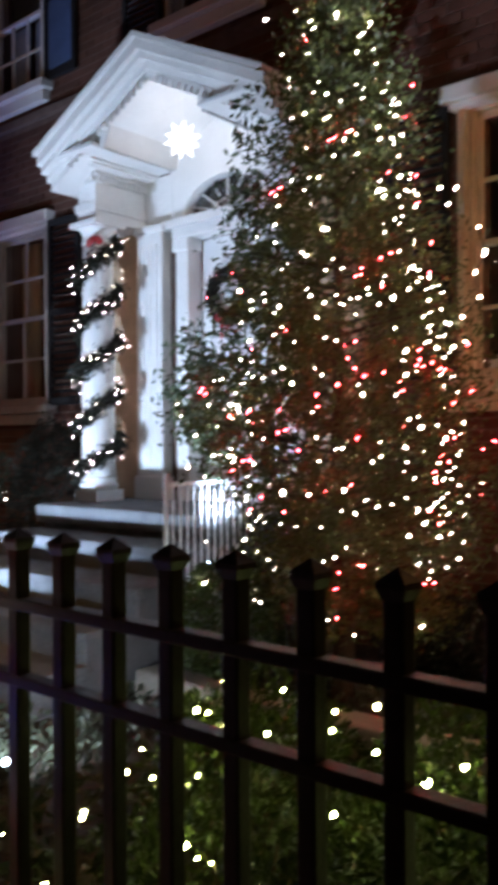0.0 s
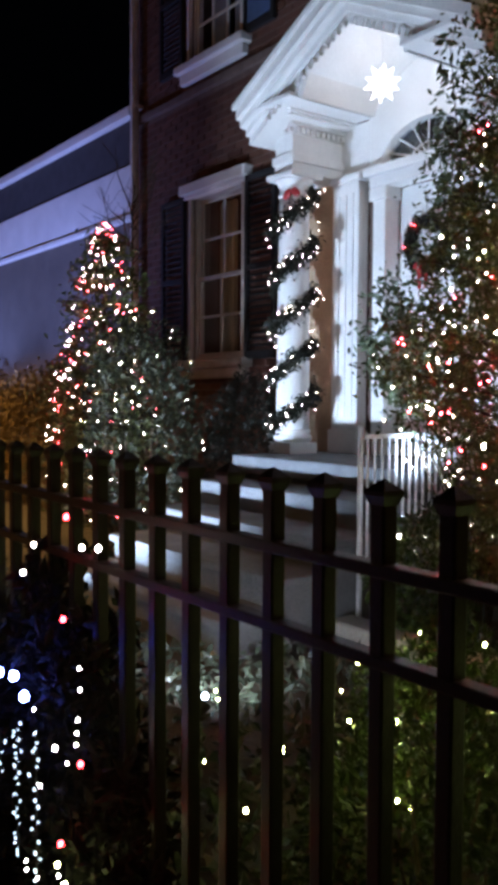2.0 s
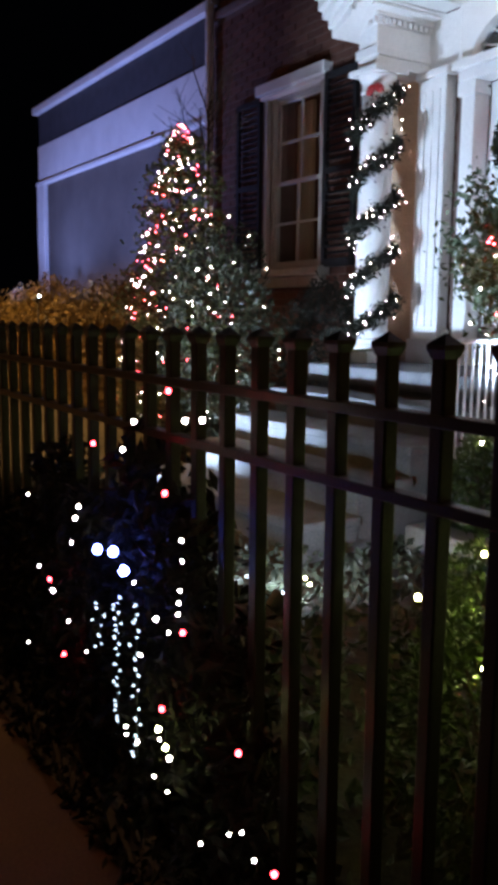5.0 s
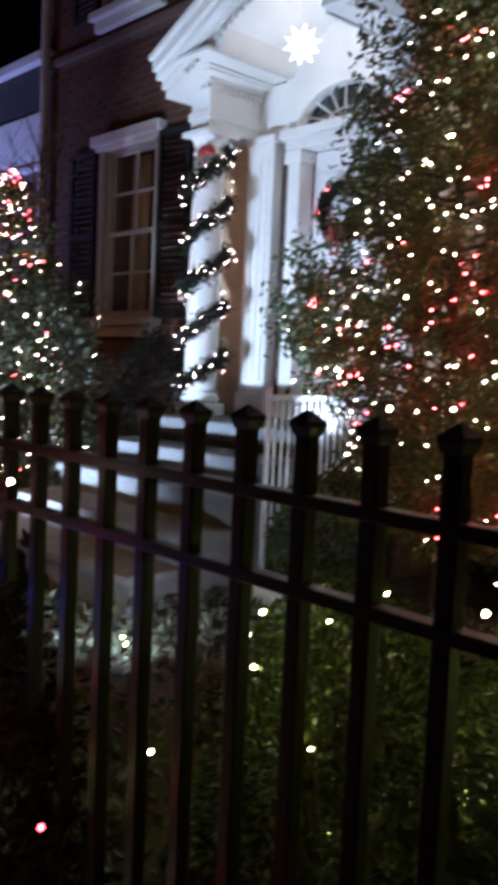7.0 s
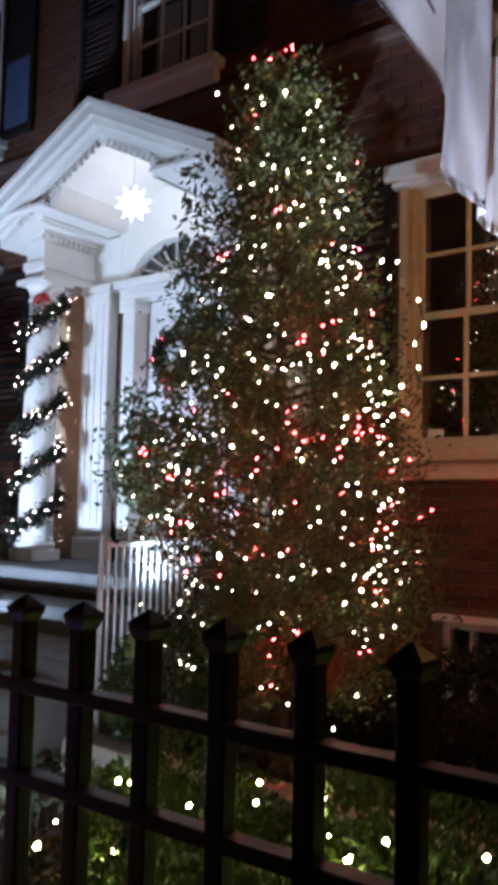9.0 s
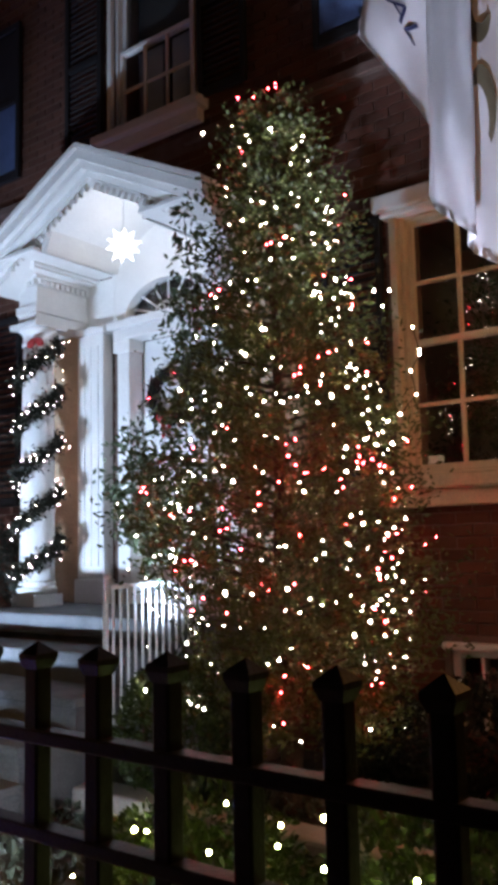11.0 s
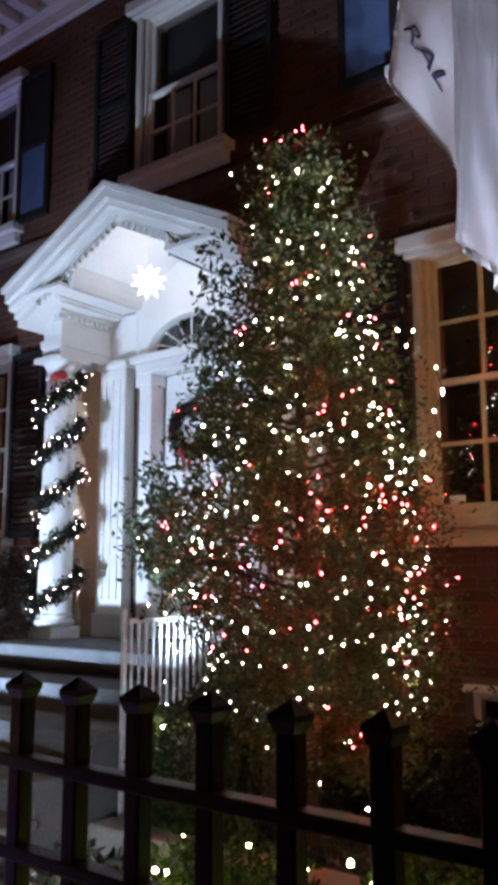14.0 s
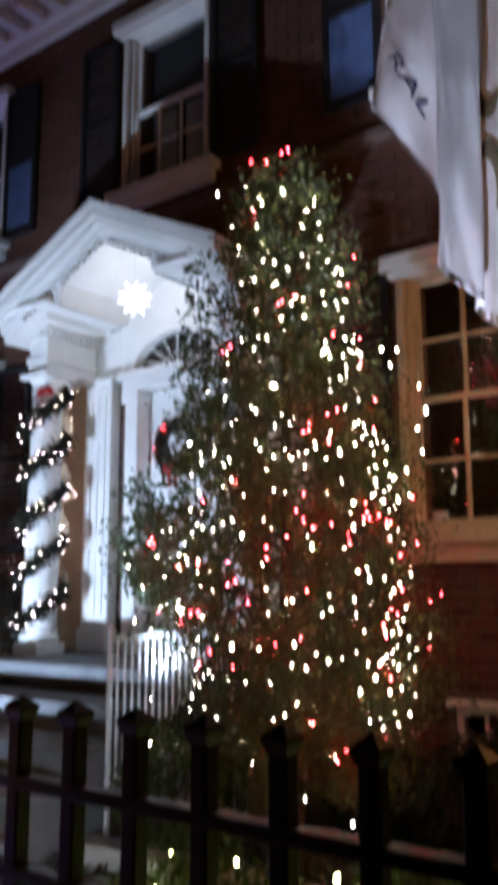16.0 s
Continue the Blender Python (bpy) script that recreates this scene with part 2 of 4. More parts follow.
for v in g.verts:
    v.co.z += 0.05 * noise.noise(v.co * 1.6) + 0.02 * noise.noise(v.co * 6)
solid("garden_soil", g, SOIL, "dark uneven soil of the front garden", "soil", "structure")
solid("fence_kerb", boxes((-16, 8, 1.70, 1.86, -0.10, 0.16), bevel=0.015), STEPS, "worn stone kerb carrying the iron fence", "kerb", "structure")
solid("bed_edging", boxes((-3.42, 1.2, 4.14, 4.34, 0.10, 0.31), bevel=0.02), STONE, "low stone edging before the christmas tree", "edging", "structure")

# ---- house walls ----
FY = 6.0
LOW = [(-7.26, 1.97, 3.72, 0.46), (-1.78, 1.97, 3.72, 0.53)]      # centre, sill, head, half width of the lower windows
UP = [(-7.30, 5.12, 6.68, 0.46), (-4.55, 5.12, 6.68, 0.46), (-1.85, 5.12, 6.68, 0.46)]
OPEN = [(c - w, c + w, a, b) for c, a, b, w in LOW + UP] + [(-2.07, -1.37, 0.42, 0.89)]
DOOR = (CX - 0.47, CX + 0.47, 1.1, 3.90)


def wall(name, x0, x1, z0, z1, y0, y1, holes, material, label):
    xs = sorted({x0, x1, *[h[0] for h in holes], *[h[1] for h in holes]})
    zs = sorted({z0, z1, *[h[2] for h in holes], *[h[3] for h in holes]})
    bm = bmesh.new()
    for a, b in zip(xs, xs[1:]):
        run = None
        for c, d in zip(zs, zs[1:]):
            mx, mz = (a + b) / 2, (c + d) / 2
            if any(h[0] < mx < h[1] and h[2] < mz < h[3] for h in holes):
                if run:
                    box(bm, a, b, y0, y1, *run)
                run = None
            else:
                run = (run[0], d) if run else (c, d)
        if run:
            box(bm, a, b, y0, y1, *run)
    return solid(name, bm, material, label, "wall", "structure")


WEST, EAST, TOP = -8.98, 4.0, 7.35
wall_front = wall("wall_front", WEST, EAST, -0.1, TOP, FY + 0.008, FY + 0.32, OPEN + [DOOR], MORTAR, "dark red brick front wall of the house")
solid("wall_west", boxes((WEST, WEST + 0.3, FY + 0.32, 12, -0.1, TOP)), BRICK2, "brick side wall of the house", "wall", "structure")
solid("wall_east", boxes((EAST - 0.3, EAST, FY + 0.32, 12, -0.1, TOP)), BRICK2, "brick side wall of the house", "wall", "structure")
solid("wall_back", boxes((WEST, EAST, 9.0, 9.3, -0.1, TOP)), ROOM, "plain inner wall behind the front rooms", "wall", "structure")
solid("floor_upper", boxes((WEST + 0.3, EAST - 0.3, FY + 0.33, 9.0, 4.45, 4.75)), ROOM, "floor between the storeys", "floor", "structure")
solid("floor_lower", boxes((WEST + 0.3, EAST - 0.3, FY + 0.33, 9.0, 0.95, 1.08)), ROOM, "floor of the front rooms", "floor", "structure")
solid("partition", boxes((-3.3, -3.2, FY + 0.33, 9.0, 1.08, 4.45)), ROOM, "inner partition wall", "wall", "structure")
solid("partition", boxes((-6.0, -5.9, FY + 0.33, 9.0, 1.08, 4.45)), ROOM, "inner partition wall", "wall", "structure")
r = bmesh.new()
prism(r, [(5.5, 7.72), (12.2, 7.72), (8.8, 9.2)], "x", WEST - 0.2, EAST + 0.3)
solid("roof", r, ROOF, "dark pitched roof of the house", "roof", "structure")
solid("string_course", boxes((WEST, CX - 0.25, FY - 0.05, FY + 0.004, 4.78, 4.86), (CX + 0.25, EAST, FY - 0.05, FY + 0.004, 4.78, 4.86), bevel=0.008), MORTAR, "projecting brick band between the storeys", "string course", "structure")

# main cornice with its brackets
cornice = thing("cornice", "white painted bracketed cornice under the roof", "cornice", (WEST, FY, 7.1), kind="structure")
for name, dims in (("frieze", (WEST, EAST, FY - 0.06, FY + 0.004, 7.10, 7.35)), ("bed_moulding", (WEST, EAST, FY - 0.16, FY - 0.062, 7.22, 7.35)), ("corona", (WEST - 0.1, EAST + 0.1, FY - 0.52, FY + 0.0, 7.353, 7.50)), ("gutter", (WEST - 0.15, EAST + 0.15, FY - 0.60, FY - 0.45, 7.503, 7.70))):
    d = list(dims)
    d[0] -= WEST; d[1] -= WEST; d[2] -= FY; d[3] -= FY; d[4] -= 7.1; d[5] -= 7.1
    part(name, boxes(d, bevel=0.015), WHITE, cornice)
bracket = mesh_of("bracket", boxes((-0.07, 0.07, -0.46, -0.164, 0.13, 0.248), bevel=0.012), WHITE)
for i in range(42):
    part("bracket", bracket, WHITE, cornice).location = (0.15 + i * 0.30, 0, 0)

# downpipe
dp = thing("downpipe", "pale metal downpipe at the house corner", "downpipe", (-8.88, FY - 0.08, 0.15))
part("pipe", rod(bmesh.new(), (0, 0, 0), (0, 0, 7.15), 0.05, sides=12), PIPE, dp, smooth=False)
for z in (1.2, 3.0, 4.8, 6.6):
    part("bracket", boxes((-0.07, 0.07, -0.02, 0.085, z, z + 0.04)), PIPE, dp)


# ---- windows ----
def window(name, c, a, b, cols, top_cols, label, sashm=WHITE, HW=0.46):
    w = thing(name, label, "window", (c, FY, a), kind="structure")
    h = b - a
    e = HW - 0.03
    part("window_frame", boxes((-HW, -e, 0.02, 0.13, 0, h), (e, HW, 0.02, 0.13, 0, h), (-e, e, 0.02, 0.13, h - 0.03, h), (-e, e, 0.02, 0.13, 0, 0.03), bevel=0.006), sashm, w)
    part("casing", boxes((-HW - 0.055, -HW, -0.035, 0.05, 0.002, h), (HW, HW + 0.055, -0.035, 0.05, 0.002, h), bevel=0.01), sashm, w)
    part("lintel", boxes((-HW - 0.14, HW + 0.14, -0.11, 0.02, h + 0.02, h + 0.13), (-HW - 0.10, HW + 0.10, -0.07, 0.02, h - 0.02, h + 0.02), bevel=0.012), WHITE, w)
    part("window_sill", boxes((-HW - 0.16, HW + 0.16, -0.14, 0.06, -0.09, -0.002), bevel=0.015), sashm, w)
    part("apron", boxes((-HW - 0.12, HW + 0.12, -0.085, -0.004, -0.20, -0.092), bevel=0.012), sashm, w)
    mid = h * 0.5
    for (z0, z1, y, n) in ((0.03, mid + 0.02, 0.045, cols), (mid - 0.02, h - 0.03, 0.08, top_cols)):
        part("sash", boxes((-e, e, y, y + 0.03, z0, z0 + 0.045), (-e, e, y, y + 0.03, z1 - 0.04, z1), (-e, -e + 0.04, y, y + 0.03, z0 + 0.045, z1 - 0.04), (e - 0.04, e, y, y + 0.03, z0 + 0.045, z1 - 0.04), bevel=0.005), sashm, w)
        wide = 2 * (e - 0.04)
        for i in range(1, n):
            x = -e + 0.04 + wide * i / n
            part("muntin", boxes((x - 0.013, x + 0.013, y + 0.002, y + 0.026, z0 + 0.045, z1 - 0.04)), sashm, w)
        if n > 1:
            zm = (z0 + z1) / 2
            part("muntin", boxes((-e + 0.04, e - 0.04, y + 0.005, y + 0.024, zm - 0.013, zm + 0.013)), sashm, w)
        p = part("pane", boxes((-e + 0.035, e - 0.035, y + 0.013, y + 0.017, z0 + 0.04, z1 - 0.035)), GLASS, w)
        p.visible_shadow = False
    return w


window("window_1", -7.26, 1.97, 3.72, 2, 2, "white sash window with warm dim room behind", sashm=SASH)
window("window_2", -1.78, 1.97, 3.72, 3, 3, "dark sash window reflecting tree lights, tan frame", sashm=WOOD, HW=0.53)
solid("window_card", boxes((-2.20, -2.09, FY + 0.075, FY + 0.078, 2.03, 2.10)), CARD, "small pale card leaning inside the dark window", "card")
for i, c in enumerate((-7.30, -4.55, -1.85)):
    window("window_%d" % (4 + i), c, 5.12, 6.68, 3, 1, "upper sash window, dark above pale lower panes")
    solid("window_blind", boxes((c - 0.34, c + 0.34, FY + 0.20, FY + 0.215, 5.95, 6.62)), DARK, "dark blind drawn behind the upper sash", "blind")
    solid("net_curtain", boxes((c - 0.34, c - 0.05, FY + 0.20, FY + 0.22, 5.17, 5.93), (c + 0.06, c + 0.34, FY + 0.20, FY + 0.22, 5.17, 5.93)), BLIND, "pale net curtain behind the lower sash", "curtain")


def curtain(c, a, b, x0, x1, label):
    bm = bmesh.new()
    n = 14
    rows = [[bm.verts.new((c + x0 + (x1 - x0) * i / n, FY + 0.34 + 0.025 * math.sin(i * 1.9), z)) for i in range(n + 1)] for z in (a, b)]
    for i in range(n):
        bm.faces.new((rows[0][i], rows[0][i + 1], rows[1][i + 1], rows[1][i]))
    bmesh.ops.solidify(bm, geom=bm.faces[:], thickness=0.006)
    return solid("curtain", bm, CURTAIN, label, "curtain")


curtain(-7.26, 2.0, 3.7, -0.44, -0.14, "tan curtain hanging beside the lit window")
curtain(-7.26, 2.0, 3.7, 0.16, 0.44, "tan curtain hanging beside the lit window")

# basement window
bw = thing("window_9", "small white basement window at the foot of the wall", "window", (-1.72, FY, 0.42), kind="structure")
part("window_frame", boxes((-0.35, -0.30, 0.02, 0.1, 0, 0.47), (0.30, 0.35, 0.02, 0.1, 0, 0.47), (-0.17, -0.14, 0.02, 0.1, 0.0, 0.43), (0.14, 0.17, 0.02, 0.1, 0.0, 0.43), (-0.30, 0.30, 0.02, 0.1, 0.43, 0.47), bevel=0.006), WHITE, bw)
part("lintel", boxes((-0.39, 0.39, -0.05, 0.015, 0.475, 0.52), bevel=0.01), WHITE, bw)
part("pane", boxes((-0.30, 0.30, 0.055, 0.06, 0, 0.43)), GLASS, bw)

# shutters
SLAT = mesh_of("slat", boxes((-0.19, 0.19, -0.012, 0.012, -0.006, 0.006)), DARK)


def shutter(x, a, b, label, panels=False):
    s = thing("shutter", label, "shutter", (x, FY - 0.045, a), "house shutters")
    h = b - a
    part("frame", boxes((-0.24, -0.19, -0.02, 0.02, 0, h), (0.19, 0.24, -0.02, 0.02, 0, h), (-0.19, 0.19, -0.02, 0.02, 0, 0.08), (-0.19, 0.19, -0.02, 0.02, h - 0.06, h), (-0.19, 0.19, -0.02, 0.02, h * 0.5 - 0.03, h * 0.5 + 0.03), bevel=0.005), DARK, s)
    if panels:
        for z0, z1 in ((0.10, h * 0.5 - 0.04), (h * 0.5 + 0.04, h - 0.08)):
            part("panel", boxes((-0.185, 0.185, -0.008, 0.008, z0, z1), bevel=0.004), SHUT_SHEEN if z0 < 0.2 else DARK, s, "smooth panel with blue reflected light in its colour" if z0 < 0.2 else "")
    else:
        n = 26
        for i in range(n):
            z = 0.10 + (h - 0.18) * (i + 0.5) / n
            if abs(z - h / 2) > 0.05:
                p = part("slat", SLAT, DARK, s)
                p.location = (0, 0, z)
                p.rotation_euler = (radians(50), 0, 0)
    for z in (0.2, h - 0.26):
        part("hinge", boxes((-0.245, -0.20, 0.021, 0.044, z, z + 0.06)), IRON, s)
    return s


for c, a, b, w in LOW:
    for sx in (-1, 1):
        shutter(c + sx * (w + 0.34), a - 0.02, b + 0.02, "black louvred wooden shutter beside a ground floor window")
for c, a, b, w in UP:
    for sx in (-1, 1):
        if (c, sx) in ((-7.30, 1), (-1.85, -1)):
            shutter(c + sx * (w + 0.34), a - 0.02, b + 0.02, "black panelled shutter beside an upper window, blue reflection coloured into its lower panel", True)
        else:
            shutter(c + sx * (w + 0.34), a - 0.02, b + 0.02, "black louvred wooden shutter beside an upper window")

# ---- portico ----
COLX, COLY = [CX - 1.03, CX + 1.03], 5.545     # the two columns
portico = thing("portico", "white painted classical portico with arched open pediment", "portico", (CX, 5.0, 1.1))


def pp(name, bm, parent=None, material=WHITE, label=""):
    bmesh.ops.translate(bm, verts=bm.verts, vec=(-CX, -5.0, -1.1))
    return part(name, bm, material, parent or portico, label)




def lathe(bm, profile, x, y, sides=28):
    """Turn a profile of (radius, height) about a vertical line."""
    rows = [[bm.verts.new((x + r * math.cos(2 * math.pi * i / sides), y + r * math.sin(2 * math.pi * i / sides), z)) for i in range(sides)] for r, z in profile]
    for lo, hi in zip(rows, rows[1:]):
        for i in range(sides):
            j = (i + 1) % sides
            bm.faces.new((lo[i], lo[j], hi[j], hi[i]))
    bm.faces.new(rows[0][::-1])
    bm.faces.new(rows[-1])
    return bm


for cx in COLX:
    shaft = [(0.140 - 0.018 * (i / 10) ** 1.8, 1.30 + 1.93 * i / 10) for i in range(11)]
    pp("shaft", lathe(bmesh.new(), shaft, cx, COLY)).data.shade_smooth()
    pp("plinth", boxes((cx - 0.148, cx + 0.148, COLY - 0.148, COLY + 0.148, 1.101, 1.195), bevel=0.008))
    pp("base", lathe(bmesh.new(), [(0.14, 1.196), (0.158, 1.205), (0.164, 1.225), (0.158, 1.248), (0.147, 1.255), (0.145, 1.272), (0.152, 1.280), (0.150, 1.296), (0.141, 1.302)], cx, COLY)).data.shade_smooth()
    pp("necking", lathe(bmesh.new(), [(0.124, 3.231), (0.135, 3.240), (0.135, 3.252), (0.124, 3.260), (0.124, 3.318), (0.132, 3.325), (0.155, 3.360), (0.160, 3.374)], cx, COLY)).data.shade_smooth()
    pp("abacus", boxes((cx - 0.170, cx + 0.170, COLY - 0.170, COLY + 0.170, 3.375, 3.42), bevel=0.006))
    # entablature block back to the wall
    x, x1, yf = cx - 0.125, cx + 0.125, COLY - 0.125
    for nm, g0, z0, z1 in (("architrave", -0.005, 3.42, 3.50), ("architrave", 0.01, 3.50, 3.57), ("frieze", -0.01, 3.57, 3.73), ("bed_moulding", 0.03, 3.78, 3.82), ("cornice", 0.12, 3.82, 3.842), ("cornice", 0.15, 3.842, 3.864)):
        pp(nm, boxes((x - g0, x1 + g0, yf - g0, FY - 0.002, z0 + 0.001, z1), bevel=0.006))
    pp("bed_moulding", boxes((x, x1, yf, FY - 0.002, 3.731, 3.78)))
    # dentils round the block
    for i in range(5):
        xx = x - 0.006 + i * 0.056
        pp("dentil", boxes((xx, xx + 0.030, yf - 0.028, yf - 0.002, 3.735, 3.776)))
    for side in (x - 0.026, x1 + 0.002):
        for i in range(10):
            yy = yf + 0.015 + i * 0.056
            pp("dentil", boxes((side, side + 0.024, yy, yy + 0.030, 3.735, 3.776)))
for s in (-1, 1):
    # pilaster on the wall beside the door, and the tan-lit strip between it and the column
    pa, pb = sorted((CX + s * 0.925, CX + s * 0.61))
    pp("pilaster", boxes((pa, pb, 5.88, FY - 0.002, 1.30, 3.36), bevel=0.01))
    for k in range(3):
        fx = pa + 0.05 + k * 0.085
        pp("pilaster_reed", boxes((fx, fx + 0.045, 5.868, 5.882, 1.40, 3.26), bevel=0.006))
    pp("pilaster_capital", boxes((pa - 0.02, pb + 0.02, 5.86, FY - 0.002, 3.361, 3.42), bevel=0.008))
    pp("plinth", boxes((pa - 0.02, pb + 0.02, 5.86, FY - 0.002, 1.101, 1.30), bevel=0.01))
    wa, wb = sorted((CX + s * 0.57, CX + s * 1.36))
    pp("upper_wall", boxes((wa, wb, 5.974, 5.996, 3.422, 3.85), bevel=0.004))
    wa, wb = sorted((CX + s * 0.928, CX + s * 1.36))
    pp("warm_wall_strip", boxes((wa, wb, 5.972, 5.995, 1.101, 3.416), bevel=0.004), None, WARMWALL, "strip over the brick behind the column, warm light in its colour")

# tympanum with the arch, and the vault behind it
R, ZC, N = 0.56, 3.715, 24
A0 = math.asin(0.152 / R)
EL, ER, EZ, AP = CX - 1.20, CX + 1.20, 3.86, 4.50
ty = bmesh.new()


def roofline(x):
    return EZ + 0.02 + (AP - 0.10 - EZ) * (1 - abs(x - CX) / 1.12)


def ring(y):
    turn = [A0 + (math.pi - 2 * A0) * i / N for i in range(N + 1)]
    return [(CX - R * math.cos(a), y, ZC + R * math.sin(a)) for a in turn]


inner = ring(5.22)
xs = [CX - 1.08 * math.cos(math.pi * i / N) for i in range(N + 1)]
outer = [(x, 5.22, roofline(x)) for x in xs]
vi, vo = [ty.verts.new(p) for p in inner], [ty.verts.new(p) for p in outer]
vb = [ty.verts.new(p) for p in ring(FY - 0.004)]
for i in range(len(vi) - 1):
    ty.faces.new((vi[i], vi[i + 1], vo[i + 1], vo[i]))
    ty.faces.new((vi[i + 1], vi[i], vb[i], vb[i + 1]))
bmesh.ops.recalc_face_normals(ty, faces=ty.faces)
bmesh.ops.solidify(ty, geom=ty.faces[:], thickness=0.012)
pp("tympanum", ty)
# archivolt round the arch
av = bmesh.new()
for r0, r1, y0 in ((R + 0.002, R + 0.04, 5.195), (R + 0.041, R + 0.06, 5.18)):
    turn = [A0 + (math.pi - 2 * A0) * i / N for i in range(N + 1)]
    loops = [[av.verts.new((CX - r * math.cos(a), y, ZC + r * math.sin(a))) for a in turn] for r, y in ((r0, 5.218), (r0, y0), (r1, y0), (r1, 5.218))]
    for lo, hi in zip(loops, loops[1:]):
        for i in range(N):
            av.faces.new((lo[i], lo[i + 1], hi[i + 1], hi[i]))
bmesh.ops.recalc_face_normals(av, faces=av.faces)
pp("archivolt", av)

# raking cornice: three stepped mouldings a side, and the roof over them
for side in (-1, 1):
    for (dn, th, y0) in ((0.0, 0.07, 5.06), (0.07, 0.05, 5.10), (0.12, 0.05, 5.16), (0.17, 0.055, 5.20)):
        sl = (AP - 3.885) / 1.20
        k = math.hypot(1, sl)
        a, b = dn * k, (dn + th) * k
        q = [(CX, AP - a), (CX + side * 1.20, 3.885 + 0.02 - a), (CX + side * 1.20, 3.885 + 0.02 - b), (CX, AP - b)]
        pp("raking_cornice", prism(bmesh.new(), q, "y", y0, FY - 0.003))
    sl = (AP - 3.905) / 1.20
    for i in range(15):
        x = CX + side * (0.06 + i * 0.062)
        z = AP - 0.245 - sl * abs(x - CX)
        bm = boxes((-0.016, 0.016, 5.165, 5.199, -0.024, 0.024))
        bmesh.ops.rotate(bm, verts=bm.verts, matrix=Matrix.Rotation(side * math.atan(sl), 3, "Y"))
        bmesh.ops.translate(bm, verts=bm.verts, vec=(x, 0, z))
        pp("dentil", bm)
    q = [(CX, AP + 0.002), (CX + side * 1.22, 3.907), (CX + side * 1.22, 3.945), (CX, AP + 0.04)]
    pp("portico_roof", prism(bmesh.new(), q, "y", 5.03, FY - 0.003))
    # return of the eaves along the sides
    pp("eaves_cornice", boxes((min(CX + side * 0.57, CX + side * 1.19), max(CX + side * 0.57, CX + side * 1.19), 5.11, FY - 0.003, 3.866, 3.90), bevel=0.006))

# door, surround and fanlight
door = thing("door_1", "white panelled front door with pilastered surround and fanlight", "door", (CX, FY, 1.1), kind="structure")


def dd(name, bm, material=WHITE, label=""):
    bmesh.ops.translate(bm, verts=bm.verts, vec=(-CX, -FY, -1.1))
    return part(name, bm, material, door, label)


for s in (-1, 1):
    a, b = sorted((CX + s * 0.50, CX + s * 0.36))
    dd("door_pilaster", boxes((a, b, FY - 0.06, FY + 0.10, 1.101, 3.27), bevel=0.008))
    a, b = sorted((CX + s * 0.53, CX + s * 0.34))
    dd("door_capital", boxes((a, b, FY - 0.08, FY + 0.10, 3.17, 3.272), bevel=0.006))
dd("door_lintel", boxes((CX - 0.52, CX + 0.52, FY - 0.09, FY + 0.10, 3.273, 3.36), (CX - 0.555, CX + 0.555, FY - 0.13, FY + 0.10, 3.361, 3.43), bevel=0.008))
leaf = dd("door_leaf", boxes((CX - 0.36, CX + 0.36, FY + 0.10, FY + 0.145, 1.101, 3.27), bevel=0.004))
for px in (-0.17, 0.17):
    for z0, z1 in ((1.25, 1.75), (1.85, 2.55), (2.65, 3.10)):
        dd("door_panel", boxes((CX + px - 0.12, CX + px + 0.12, FY + 0.085, FY + 0.103, z0, z1), bevel=0.008))
kn = bmesh.new()
bmesh.ops.create_uvsphere(kn, u_segments=12, v_segments=8, radius=0.03, matrix=Matrix.Translation((CX + 0.29, FY + 0.06, 2.08)))
dd("door_handle", kn, PIPE, "metal door knob")
fan = bmesh.new()
for i in range(N):
    a0, a1 = math.pi * i / N, math.pi * (i + 1) / N
    for r0, r1, y0, y1 in ((0.44, 0.48, FY - 0.03, FY + 0.08), (0.17, 0.185, FY + 0.03, FY + 0.05)):
        prism(fan, [(CX - r * math.cos(a), 3.435 + 0.68 * r * math.sin(a)) for r, a in ((r0, a0), (r1, a0), (r1, a1), (r0, a1))], "y", y0, y1)
dd("fanlight_frame", fan)
for i in range(1, 8):
    a = math.pi * i / 8
    dd("fanlight_bar", rod(bmesh.new(), (CX - 0.05 * math.cos(a), FY + 0.04, 3.435 + 0.034 * math.sin(a)), (CX - 0.45 * math.cos(a), FY + 0.04, 3.435 + 0.306 * math.sin(a)), 0.008, sides=6))
fg = bmesh.new()
prism(fg, [(CX - 0.45 * math.cos(math.pi * i / N), 3.435 + 0.306 * math.sin(math.pi * i / N)) for i in range(N + 1)], "y", FY + 0.055, FY + 0.06)
dd("fanlight_pane", fg, GLASS)
# wall filling round the fanlight inside the arch
fw = bmesh.new()
for i in range(N):
    a0, a1 = math.pi * i / N, math.pi * (i + 1) / N
    def out(a):
        c, s = -math.cos(a), math.sin(a)
        k = min(0.60 / max(abs(c), 1e-6), 0.87 / max(s, 1e-6))
        return (CX + c * k, 3.43 + s * k)
    def inn(a):
        return (CX - 0.48 * math.cos(a), 3.435 + 0.326 * math.sin(a))
    prism(fw, [inn(a0), out(a0), out(a1), inn(a1)], "y", FY - 0.022, FY - 0.004)
dd("arch_wall", fw, WHITE)

